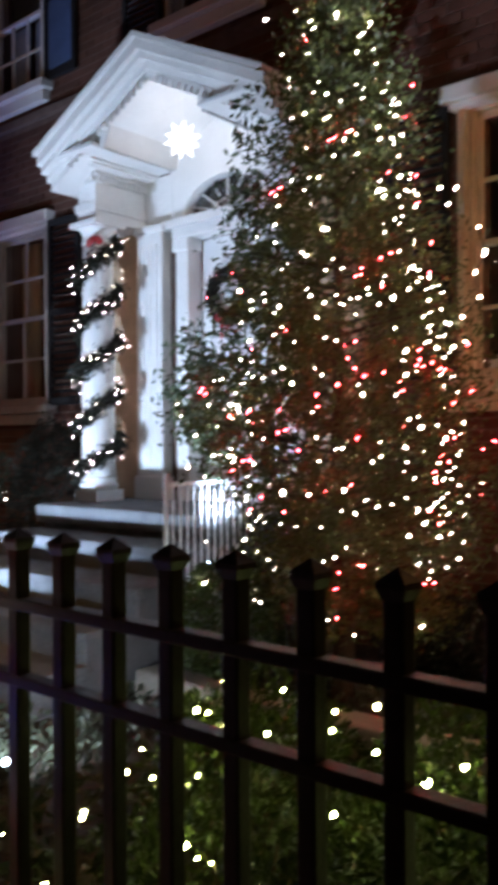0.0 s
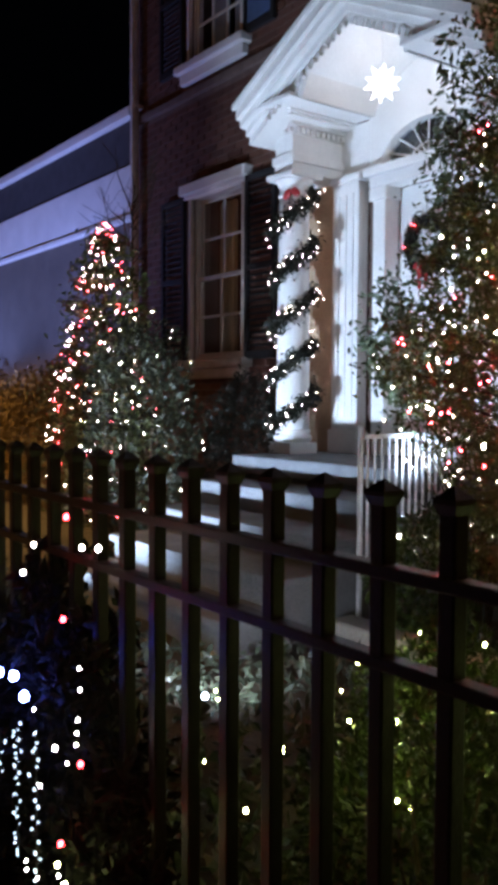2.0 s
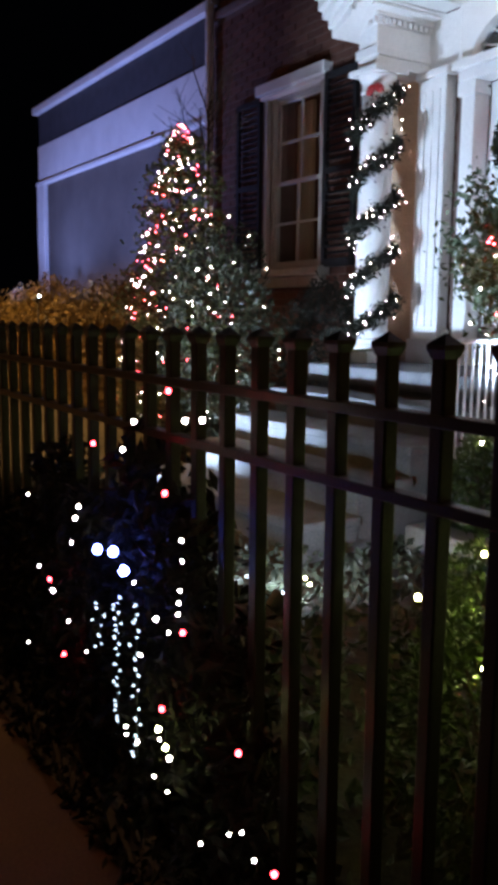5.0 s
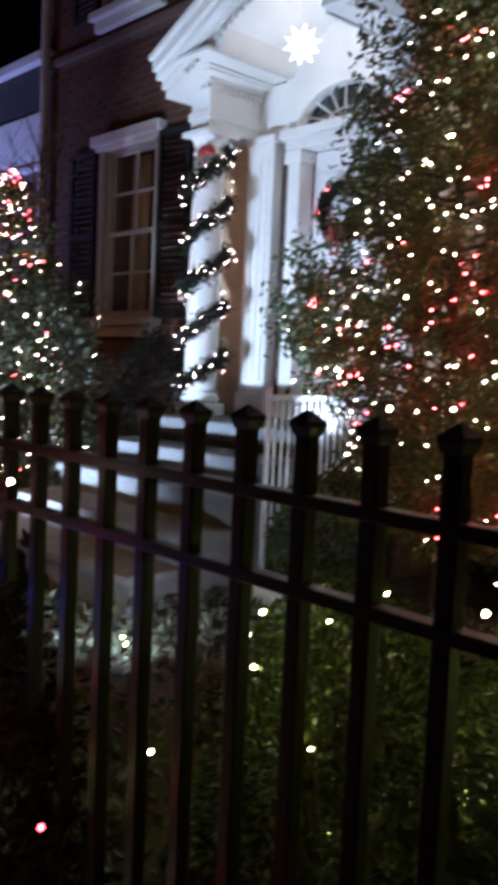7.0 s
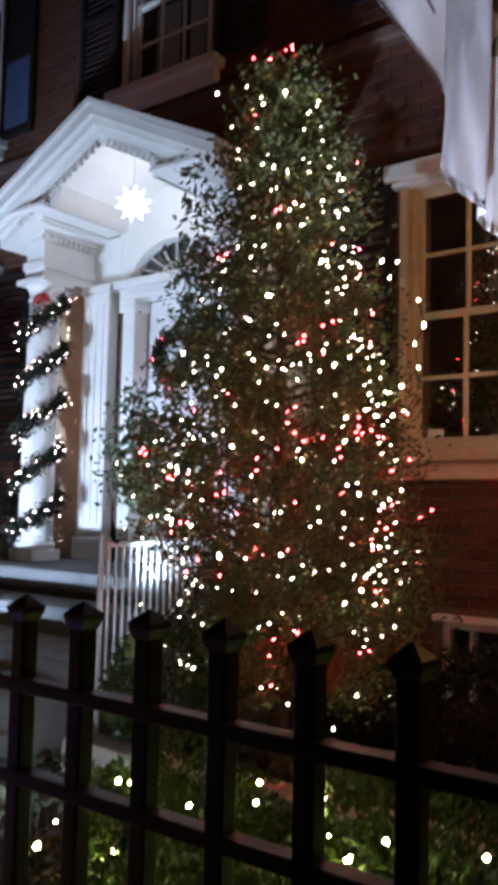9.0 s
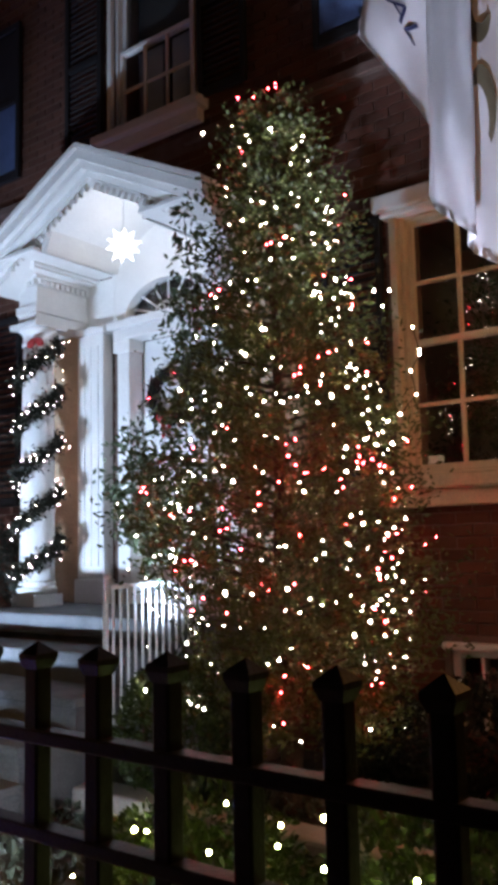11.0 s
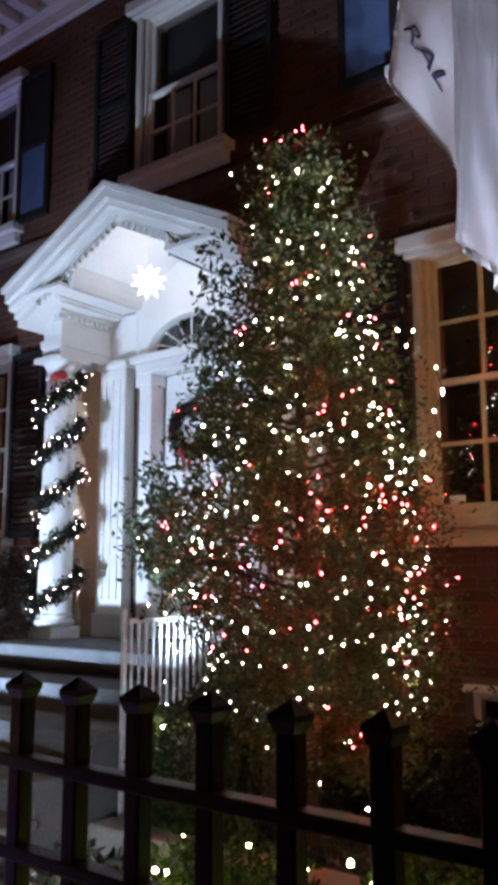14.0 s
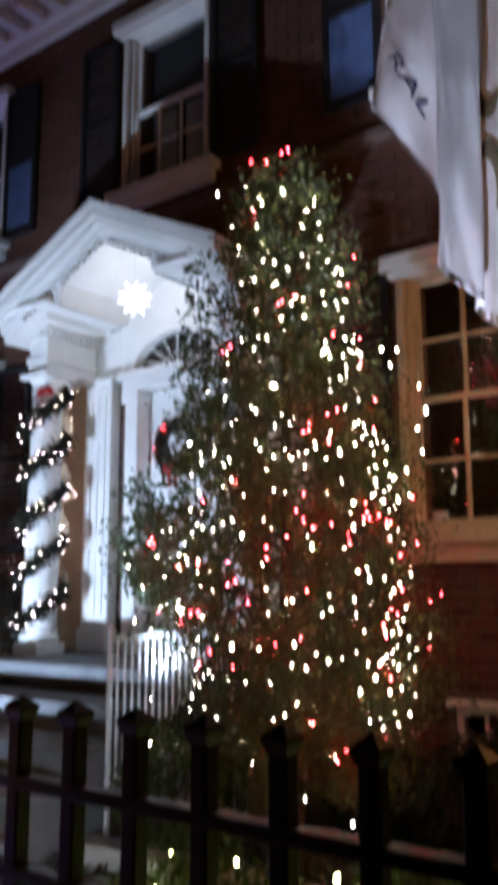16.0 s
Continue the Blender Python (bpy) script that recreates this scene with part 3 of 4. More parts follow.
wr = thing("door_wreath", "green wreath with red bow hanging on the front door", "wreath", (CX, FY + 0.04, 2.76))
g = np.random.RandomState(15)
ang = g.uniform(0, 2 * math.pi, 1500)
P = np.stack([0.19 * np.cos(ang), np.zeros(1500), 0.19 * np.sin(ang)], 1) + g.normal(size=(1500, 3)) * 0.026
P[:, 1] = np.minimum(P[:, 1], 0.03)
part("foliage", leaf_mesh("foliage", P, 0.05, GARLAND, seed=16, aspect=0.35), GARLAND, wr)
bw_ = bmesh.new()
for sgn in (-1, 1):
    bmesh.ops.create_uvsphere(bw_, u_segments=10, v_segments=8, radius=0.055, matrix=Matrix.Translation((sgn * 0.055, -0.05, -0.17)) @ Matrix.Rotation(sgn * 0.5, 4, "Y") @ Matrix.Diagonal((1.2, 0.45, 0.7, 1)))
    box(bw_, sgn * 0.03 - 0.018, sgn * 0.03 + 0.018, -0.05, -0.044, -0.34, -0.18)
part("bow", bw_, BOW, wr, "red ribbon bow")
for i in range(6):
    a = i * 1.05
    bulb(LITRED, (0.19 * math.cos(a), -0.05, 0.19 * math.sin(a)), wr)

# lantern hanging in the arch
lan = thing("porch_star", "bright many-pointed star lantern hanging in the portico arch", "lantern", (CX, 5.53, 3.88))
part("chain", rod(bmesh.new(), (0, 0, 0.10), (0, 0, 0.385), 0.003), WHITE, lan)
part("cap", rod(bmesh.new(), (0, 0, 0.10), (0, 0, 0.125), 0.022, 0.012, 8), WHITE, lan)
lb = bmesh.new()
bmesh.ops.create_icosphere(lb, subdivisions=1, radius=0.062)
bmesh.ops.poke(lb, faces=lb.faces[:], offset=0.095)
part("star_globe", lb, BULB_L, lan, "glowing white star points").visible_shadow = False

# ---- landing, steps, railing ----
SX0, SX1 = CX - 1.15, CX + 0.92
stairs = thing("front_steps", "grey stone front steps up to the portico", "steps", (CX, 5.0, 0.15), kind="structure")


def ss(name, bm, label=""):
    bmesh.ops.translate(bm, verts=bm.verts, vec=(-CX, -5.0, -0.15))
    return part(name, bm, STEPS, stairs, label)


ss("landing", boxes((SX0, SX1, 5.0, FY - 0.004, 0.96, 1.10), bevel=0.015))
ss("column_footing", boxes((SX1 + 0.003, CX + 1.24, 5.36, FY - 0.004, -0.02, 1.10), bevel=0.012))
ss("landing_base", boxes((SX0 + 0.05, SX1 - 0.05, 5.06, FY - 0.004, 0.0, 0.958)))
for i in range(1, 5):
    z = 1.10 - 0.184 * i
    y = 5.0 - 0.38 * i
    ss("tread", boxes((SX0 + 0.02, SX1, y, y + 0.42, z - 0.055, z), bevel=0.012))
    ss("riser", boxes((SX0 + 0.05, SX1 - 0.03, y + 0.035, y + 0.42, 0.0, z - 0.057)))

rail = thing("stair_railing", "white-lit iron stair railing with slim balusters", "railing", (SX1 + 0.022, 4.45, 0.55))
part("post", boxes((-0.013, 0.013, -0.013, 0.013, -0.40, 0.83), bevel=0.003), RAILM, rail)
fin = bmesh.new()
bmesh.ops.create_uvsphere(fin, u_segments=10, v_segments=8, radius=0.02, matrix=Matrix.Translation((0, 0, 0.84)))
part("finial", fin, RAILM, rail)
part("top_rail", boxes((-0.014, 0.014, 0.02, 1.5, 0.77, 0.80), bevel=0.004), RAILM, rail)
low = rod(bmesh.new(), (0, 0.0, -0.06), (0, 0.92, 0.55), 0.010)
part("bottom_rail", low, RAILM, rail)
for i in range(24):
    y = 0.06 + i * 0.060
    z0 = min(-0.06 + 0.665 * y, 0.56)
    part("baluster", boxes((-0.006, 0.006, y - 0.006, y + 0.006, z0 + 0.01, 0.77)), RAILM, rail)

# ---- wing of the house ----
WX0 = -15.1
wing_wall = wall("wall_wing", WX0, WEST - 0.004, -0.1, 3.70, FY + 0.02, FY + 0.3, [], CLAY, "greyish rendered wall of the low wing")
wing = thing("wing_cornice", "blue-lit white frieze and eaves of the low wing", "cornice", (WX0, FY, 3.7), kind="structure")
part("frieze", boxes((0, WEST - WX0 - 0.01, -0.03, 0.3, 0.0, 0.66), bevel=0.01), WHITE, wing)
part("architrave", boxes((-0.03, WEST - WX0 - 0.01, -0.07, -0.032, 0.0, 0.06), bevel=0.01), WHITE, wing)
part("parapet", boxes((0, WEST - WX0 - 0.01, 0.0, 0.3, 0.662, 1.20)), ROOF, wing)
part("coping", boxes((-0.08, WEST - WX0 - 0.01, -0.10, 0.35, 1.202, 1.32), bevel=0.015), WHITE, wing)
solid("wing_pilaster", boxes((WX0 - 0.02, WX0 + 0.35, FY - 0.06, FY + 0.018, 0.0, 3.698), bevel=0.01), WHITE, "white corner pilaster of the low wing", "pilaster", "structure")
solid("wing_roof", boxes((WX0, WEST, FY + 0.3, 10, 4.7, 4.9)), ROOF, "flat dark roof of the low wing", "roof", "structure")
solid("wall_wing_end", boxes((WX0, WX0 + 0.3, FY + 0.3, 10, -0.1, 4.7)), CLAY, "end wall of the low wing", "wall", "structure")


# ---- trees and shrubs ----
def cone_radius(f, base):
    """Radius at the height fraction f of a bushy cone."""
    return base * (min(1.0, 0.58 + f * 2.2) if f < 0.19 else 1.0) * max(0.0, 1 - f) ** 0.66


def conifer(name, at, height, base, leaves, leafm, size, seed, label, limbs=80, lumps=0.18, clear=None):
    g = np.random.RandomState(seed)
    t = thing(name, label, "tree", at)
    tr = bmesh.new()
    prev, r = Vector((0, 0, -0.05)), 0.035 + 0.008 * height
    for i in range(1, 8):
        p = Vector((0.02 * g.randn(), 0.02 * g.randn(), height * 0.97 * i / 7))
        rod(tr, prev, p, r, r * 0.8, 9)
        prev, r = p, r * 0.8
    part("trunk", tr, BARK, t)
    P, O = [], []
    per = leaves // limbs
    for i in range(limbs):
        f = (i + g.rand()) / limbs * 0.97
        f = f ** 1.15
        z = 0.10 * height + f * height * 0.90
        a = i * 2.399 + g.rand() * 0.6
        rr = cone_radius(f, base) * (1 - lumps + 2 * lumps * g.rand()) + 0.04
        if clear and z < clear and math.cos(a) < 0.1:
            rr *= 0.72
        tip = Vector((rr * math.cos(a), rr * math.sin(a), z + 0.10 * rr - 0.04))
        root = Vector((0, 0, z - 0.22 * rr))
        part("limb", rod(bmesh.new(), root, tip, 0.012, 0.004, 5), BARK, t)
        k = max(12, int(per * (0.35 + 1.3 * rr / base)))
        s = g.rand(k) ** 0.55
        side = g.normal(size=(k, 3)) * (0.05 + 0.085 * rr * s[:, None])
        side[:, 2] *= 0.7
        line = np.array(root)[None] + (np.array(tip) - np.array(root))[None] * (0.15 + 0.9 * s[:, None])
        P.append(line + side)
        O.append(np.repeat(np.array([[math.cos(a), math.sin(a), 0.25]]), k, 0))
    part("crown", leaf_mesh("crown", np.concatenate(P), size, leafm, seed=seed, outward=np.concatenate(O), aspect=0.45), leafm, t)
    return t


def shrub(name, at, rx, ry, rz, leaves, leafm, size, seed, label, category="shrub", top=0.0):
    g = np.random.RandomState(seed)
    t = thing(name, label, category, at)
    for i in range(9):
        a = g.rand() * 6.28
        part("stem", rod(bmesh.new(), (0.05 * math.cos(a), 0.05 * math.sin(a), -0.05), (rx * 0.75 * math.cos(a) * g.rand(), ry * 0.75 * math.sin(a), rz * (0.9 + 0.5 * g.rand())), 0.012, 0.004, 5), BARK, t)
    d = g.normal(size=(leaves, 3))
    d /= np.linalg.norm(d, axis=1)[:, None]
    rad = (0.55 + 0.45 * g.rand(leaves) ** 0.5)
    bump = np.array([1 + 0.22 * noise.noise(Vector(v) * 2.3 + Vector((seed, 0, 0))) for v in d])
    P = d * (rad * bump)[:, None] * np.array([rx, ry, rz]) + np.array([0, 0, rz * 0.95])
    keep = P[:, 2] > 0.0
    part("foliage", leaf_mesh("foliage", P[keep], size, leafm, seed=seed, outward=d[keep]), leafm, t)
    return t


TREE = Vector((-2.52, 4.88, 0.20))
TH, TB = 4.08, 0.80
conifer("christmas_tree", TREE, TH, TB, 44000, LEAF, 0.036, 3, "tall leafy christmas tree hung with white and red lights", 130, clear=1.15)
# lit sprigs of a holly on the tree's portico side
g = np.random.RandomState(11)
holly = thing("holly_bush", "open holly bush with glossy flood-lit leaves", "shrub", (-3.42, 4.95, 0.18))
P = []
for i in range(19):
    a = g.rand() * 6.28
    tall = i < 8
    tip = Vector((0.30 + 0.26 * math.cos(a), 0.22 * math.sin(a), 2.2 + 1.25 * g.rand())) if tall else Vector((-0.10 + 0.36 * math.cos(a), 0.22 * math.sin(a), 1.55 + 0.75 * g.rand()))
    root = Vector((0.42 + 0.03 * math.cos(a), 0.06 + 0.03 * math.sin(a), 0.0))
    midp = root * 0.45 + tip * 0.55 + Vector((0.05 * g.randn() + 0.06, 0.05 * g.randn(), 0.05))
    part("stem", rod(rod(bmesh.new(), root, midp, 0.008, 0.005, 5), midp, tip, 0.005, 0.002, 5), BARK, holly)
    k = 170
    s = g.rand(k)[:, None] ** (0.6 if tall else 0.4)
    P.append((np.array(midp) + (np.array(tip) - np.array(midp)) * s + g.normal(size=(k, 3)) * 0.06)[(s[:, 0] > 0.45) if not tall else (s[:, 0] > 0.2)])
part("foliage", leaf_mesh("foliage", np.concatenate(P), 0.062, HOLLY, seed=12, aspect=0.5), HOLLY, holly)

LTREE = Vector((-6.85, 4.50, 0.20))
conifer("small_christmas_tree", LTREE, 2.95, 0.62, 9000, LEAF, 0.055, 5, "small conifer dressed with dense red and white lights", 60)
tg = np.random.RandomState(44)
leader = thing("bare_sapling", "thin bare dark twigs rising behind the small conifer", "sapling", (LTREE.x - 0.15, LTREE.y + 0.35, 0.16))
part("trunk", rod(bmesh.new(), (0, 0, 0), (0.02, 0, 3.2), 0.018, 0.008, 6), BARK, leader)
for i in range(22):
    z = 2.5 + 0.7 * tg.rand()
    a, n_ = tg.uniform(0, 6.28), 0.25 + 0.35 * tg.rand()
    mid_ = Vector((0.55 * n_ * math.cos(a) - 0.08, 0.4 * n_ * math.sin(a), z + 0.5 * n_))
    tip_ = Vector((n_ * math.cos(a) - 0.16, 0.5 * n_ * math.sin(a), z + 0.9 * n_ + 0.08 * tg.randn()))
    tw = rod(rod(bmesh.new(), (0, 0, z), mid_, 0.007, 0.005, 5), mid_, tip_, 0.005, 0.002, 5)
    for k_ in range(3):
        w_ = mid_.lerp(tip_, tg.rand())
        rod(tw, w_, w_ + Vector((0.12 * tg.randn(), 0.08 * tg.randn(), 0.10 + 0.06 * tg.rand())), 0.003, 0.0015, 4)
    part("twig", tw, BARK, leader)
shrub("lit_shrub", (-6.12, 4.45, 0.18), 0.55, 0.5, 1.05, 5000, SHRUB_LEAF, 0.055, 6, "rounded shrub strung with white lights")
shrub("clipped_bush", (-5.95, 5.45, 0.18), 0.42, 0.4, 0.85, 7000, GARLAND, 0.04, 7, "dark clipped bush under the window")
for x, y, rx, rz, k in ((-1.45, 5.35, 0.55, 0.36, 61), (-0.75, 5.2, 0.6, 0.42, 62), (-2.35, 5.6, 0.4, 0.25, 63)):
    shrub("wall_bush", (x, y, 0.18), rx, 0.36, rz, 4200, GARLAND, 0.045, k, "dark low bush at the foot of the brick wall")
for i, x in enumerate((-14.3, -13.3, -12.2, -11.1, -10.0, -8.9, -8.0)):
    shrub("hedge_bush", (x, 5.2, 0.18), 0.72, 0.5, 0.85 + 0.06 * (i % 3), 3500, OCHRE, 0.06, 20 + i, "hedge bush before the low wing, ochre lamplight in its leaf colour", "hedge")
for i, (x, y, rx, rz) in enumerate(((-1.05, 2.40, 0.40, 0.36), (-0.45, 2.42, 0.42, 0.40), (0.2, 2.5, 0.45, 0.40), (0.9, 2.5, 0.45, 0.40), (-1.55, 3.05, 0.42, 0.34), (-0.75, 3.1, 0.45, 0.38))):
    shrub("low_evergreen", (x, y, 0.16), rx, 0.34, rz, 3600, HEDGE_LEAF, 0.036, 40 + i, "low evergreen shrub behind the fence with small lights")

shrub("railing_bush", (-3.02, 4.5, 0.18), 0.32, 0.30, 0.40, 3200, HEDGE_LEAF, 0.045, 91, "dark leafy bush at the foot of the stair railing")

# ground cover lit by the floodlight
g = np.random.RandomState(77)
P = np.stack([g.uniform(-6.5, 0.8, 9000), g.uniform(1.95, 5.0, 9000), 0.17 + 0.08 * g.rand(9000)], 1)
P = P[~((P[:, 0] > SX0 - 0.05) & (P[:, 0] < SX1 + 0.05) & (P[:, 1] > 3.4))]
gc = new("ground_cover", leaf_mesh("ground_cover", P, 0.065, COVER, seed=78, aspect=0.55))
tagged(gc, "low leafy ground cover over the garden bed", "ground cover", kind="stuff")


# ---- lights on the plants ----
def on_cone(at, height, base, f, a, k=1.0):
    r = cone_radius(f, base) * k
    return Vector(at) + Vector((r * math.cos(a), r * math.sin(a), height * (0.10 + 0.90 * f)))


g = np.random.RandomState(5)
tl = thing("white_string_lights", "warm white bulbs strung over the christmas tree", "string lights", TREE)
rl = thing("red_string_lights", "red bulbs strung over the christmas tree", "string lights", TREE)
for i in range(330):
    f = 0.985 * (1 - (1 - g.rand()) ** 0.60)
    a = g.uniform(-math.pi, math.pi) if i % 3 == 0 else -0.90 + g.uniform(-1.65, 1.65)
    p = on_cone((0, 0, 0), TH, TB, f, a, 0.84 + 0.28 * g.rand())
    u = g.rand()
    if p.z < 1.2 and math.cos(a) < -0.45 or p.z < 0.95 and i % 2:
        continue
    if u < (0.26 if f < 0.40 and a > -1.3 else 0.12):
        bulb(RED, p, rl)
    else:
        bulb(MID if u < 0.50 else TINY, p, tl)
for i in range(50):
    p = on_cone((0, 0, 0), TH, TB, 0.9 * g.rand() ** 1.3, g.uniform(0.1, 1.9), 0.95 + 0.2 * g.rand())
    bulb(MID if g.rand() < 0.5 else TINY, p, tl)
# strands seen from the street, as places on the tree
STRANDS = {
    "top": [(-0.16, -0.18, 3.77), (-0.03, -0.17, 3.80), (0.01, -0.24, 3.60), (0.20, -0.12, 3.62), (0.21, -0.03, 3.69), (0.22, -0.01, 3.65), (-0.22, -0.23, 3.53), (0.25, 0.03, 3.57), (0.23, -0.16, 3.43), (0.08, -0.33, 3.21), (0.33, -0.06, 3.23), (0.33, 0.09, 3.21), (0.34, 0.01, 3.18), (0.35, -0.15, 3.01), (0.37, -0.16, 2.94), (0.34, 0.16, 3.38), (0.29, -0.07, 3.38), (0.14, -0.31, 3.19), (0.15, -0.34, 3.05), (0.22, -0.36, 2.84), (0.25, -0.31, 2.93), (0.08, -0.40, 2.90), (0.04, -0.36, 3.10), (0.31, -0.28, 2.85), (0.32, -0.25, 2.89), (0.01, -0.44, 2.74), (0.16, -0.41, 2.73), (-0.09, -0.44, 2.68), (0.40, -0.23, 2.65), (0.42, -0.20, 2.63)],
    "middle": [(0.45, -0.04, 2.69), (0.44, 0.22, 2.48), (0.02, -0.56, 2.07), (0.05, -0.58, 1.96), (0.26, -0.50, 2.07), (0.42, -0.36, 2.14), (0.46, -0.29, 2.17), (0.50, -0.25, 2.09), (0.53, -0.15, 2.15), (0.52, -0.09, 2.28), (0.53, -0.05, 2.26), (0.53, 0.06, 2.24), (0.54, 0.01, 2.17), (0.46, -0.32, 2.06), (0.19, -0.52, 2.11), (0.12, -0.50, 2.34), (0.15, -0.50, 2.32), (0.08, -0.61, 1.75), (-0.25, -0.55, 1.82), (-0.18, -0.56, 1.91), (-0.20, -0.52, 2.08), (0.58, -0.15, 1.87), (0.59, -0.09, 1.88), (0.60, 0.00, 1.86), (0.57, 0.14, 1.94), (0.58, -0.03, 1.97), (0.62, 0.01, 1.72), (-0.53, -0.51, 1.59), (-0.22, -0.61, 1.56), (-0.57, -0.57, 1.42), (-0.39, -0.57, 1.32)],
    "low": [(-0.20, -0.66, 1.30), (-0.60, -0.60, 1.24), (0.40, -0.55, 1.35), (0.54, -0.43, 1.31), (0.60, -0.31, 1.36), (0.60, -0.27, 1.49), (0.66, -0.11, 1.46), (0.67, -0.04, 1.40), (0.67, 0.03, 1.43), (0.68, 0.08, 1.31), (0.68, -0.16, 1.20), (0.70, -0.12, 1.19), (0.71, 0.03, 1.16), (0.28, -0.66, 1.13), (0.46, -0.53, 1.04), (0.68, -0.19, 1.06), (0.69, -0.17, 1.08), (0.69, -0.05, 1.02), (0.68, 0.03, 0.98), (0.65, -0.07, 0.90), (0.61, 0.28, 0.84), (0.66, 0.03, 0.91), (0.59, -0.17, 0.77), (0.58, 0.27, 0.75), (0.45, -0.45, 0.84), (0.34, -0.54, 0.82), (-0.16, -0.63, 0.88), (-0.31, -0.44, 0.54), (-0.16, -0.51, 0.54), (0.30, -0.42, 0.49), (0.24, -0.46, 0.49), (0.33, -0.36, 0.41), (0.54, 0.29, 0.38)],
    "bright": [(-0.27, -0.31, 3.71), (0.13, -0.19, 3.63), (0.12, -0.19, 3.66), (0.23, -0.44, 2.45), (0.22, -0.45, 2.45), (0.43, -0.06, 2.76), (0.40, -0.22, 2.66), (-0.40, -0.39, 2.22), (0.14, -0.61, 1.67), (0.45, -0.45, 1.61), (0.56, -0.23, 1.83), (0.61, 0.30, 1.92), (0.55, 0.28, 1.89), (0.57, -0.25, 1.71), (-0.33, -0.55, 1.58), (-0.26, -0.63, 1.31), (0.63, -0.21, 1.45), (0.15, -0.70, 1.13), (0.15, -0.70, 1.14), (0.42, -0.57, 1.15), (0.54, -0.46, 1.07), (0.65, -0.21, 0.98), (0.60, -0.28, 0.92), (-0.51, -0.57, 0.61), (-0.51, -0.55, 0.62), (0.48, 0.05, 0.41), (0.46, -0.14, 0.27), (0.50, -0.25, 2.10)],
    "side": [(0.50, 0.23, 2.75), (0.58, 0.26, 2.74), (0.54, 0.25, 2.66), (0.69, 0.30, 2.52), (0.72, 0.31, 2.39), (0.72, 0.31, 2.37), (0.67, 0.30, 2.28), (0.69, 0.31, 2.15), (0.60, 0.29, 2.05)],
}
RED_STRANDS = {
    "upper": [(-0.13, -0.16, 3.94), (-0.06, -0.10, 3.94), (0.07, -0.06, 4.00), (0.05, -0.10, 3.96), (0.08, -0.07, 3.97), (-0.12, -0.14, 3.90), (-0.18, -0.24, 3.37), (0.39, 0.19, 3.04), (0.33, 0.16, 3.15), (0.37, 0.17, 3.32), (0.21, -0.34, 2.94), (0.19, -0.35, 2.93), (0.38, 0.19, 2.83), (0.46, 0.06, 2.64), (0.47, -0.22, 2.33), (0.37, -0.39, 2.20), (0.39, -0.37, 2.21), (0.40, -0.44, 1.87), (0.41, -0.46, 1.74), (0.46, -0.43, 1.70), (0.45, -0.44, 1.70), (0.35, -0.52, 1.66), (0.27, -0.58, 1.61), (0.51, -0.36, 1.72), (0.61, -0.06, 1.78), (0.59, -0.18, 1.76), (0.62, -0.00, 1.75), (0.63, 0.30, 1.90), (0.62, 0.05, 1.75), (0.59, -0.15, 1.79)],
    "lower": [(-0.55, -0.55, 1.66), (-0.54, -0.54, 1.68), (-0.53, -0.53, 1.65), (-0.14, -0.58, 1.86), (-0.08, -0.68, 1.29), (0.09, -0.66, 1.43), (0.13, -0.65, 1.44), (0.21, -0.65, 1.34), (0.45, -0.50, 1.40), (0.59, -0.31, 1.45), (0.67, -0.03, 1.39), (0.67, 0.06, 1.40), (0.69, 0.34, 1.34), (0.75, 0.35, 1.38), (0.63, 0.32, 1.26), (0.68, -0.17, 1.23), (0.03, -0.72, 1.11), (0.14, -0.68, 1.04), (0.31, -0.63, 1.18), (0.35, -0.62, 1.15), (0.34, -0.50, 0.74), (0.51, -0.27, 0.64), (0.68, -0.09, 1.31), (0.69, -0.04, 1.28), (0.69, -0.17, 1.18), (0.67, -0.10, 0.97), (0.60, 0.30, 1.63), (0.64, 0.11, 1.58), (0.64, 0.31, 1.65), (0.67, -0.20, 1.04)],
}
for name, places in STRANDS.items():
    for i, p in enumerate(places):
        bulb(HUGE if name in ("bright", "side") else BIG if i % 3 else MID, p, tl)
for places in RED_STRANDS.values():
    for p in places:
        bulb(RED, p, rl)
SIDE = STRANDS["side"]
for a, b in zip(SIDE[3:], SIDE[4:]):
    part("strand", rod(bmesh.new(), a, b, 0.003, sides=5), GARLAND, tl)
hl = thing("hedge_string_lights", "yellowish bulbs strung through the low evergreens", "string lights", (-1.2, 2.4, 0.16))
HEDGE = [(-1.35, 2.3, 0.78), (-1.39, 2.2, 0.69), (-1.04, 2.2, 0.73), (-1.21, 2.4, 0.77), (-1.15, 2.6, 0.84), (-1.34, 2.9, 0.85), (-1.6, 2.8, 0.76), (-1.01, 2.7, 0.9), (-1.02, 2.7, 0.85), (-0.95, 2.8, 0.9), (-0.76, 2.5, 0.91), (-0.73, 2.3, 0.85), (-0.58, 2.4, 0.92), (-0.5, 2.4, 0.97),
         (-1.43, 2.12, 0.55), (-1.86, 2.9, 0.67), (-1.65, 2.9, 0.72), (-1.58, 2.6, 0.62), (-1.39, 2.6, 0.68), (-1.64, 2.4, 0.57), (-0.35, 2.5, 0.95), (-0.2, 2.45, 0.9)]
for i, p in enumerate(HEDGE):
    bulb(LIME if i % 3 else LIMEBIG, Vector(p) - Vector((-1.2, 2.4, 0.16)), hl)
for i in range(46):
    p = Vector((g.uniform(-1.9, 0.5), g.uniform(2.1, 3.2), g.uniform(0.45, 0.86)))
    bulb(LIMETINY, p - Vector((-1.2, 2.4, 0.16)), hl)
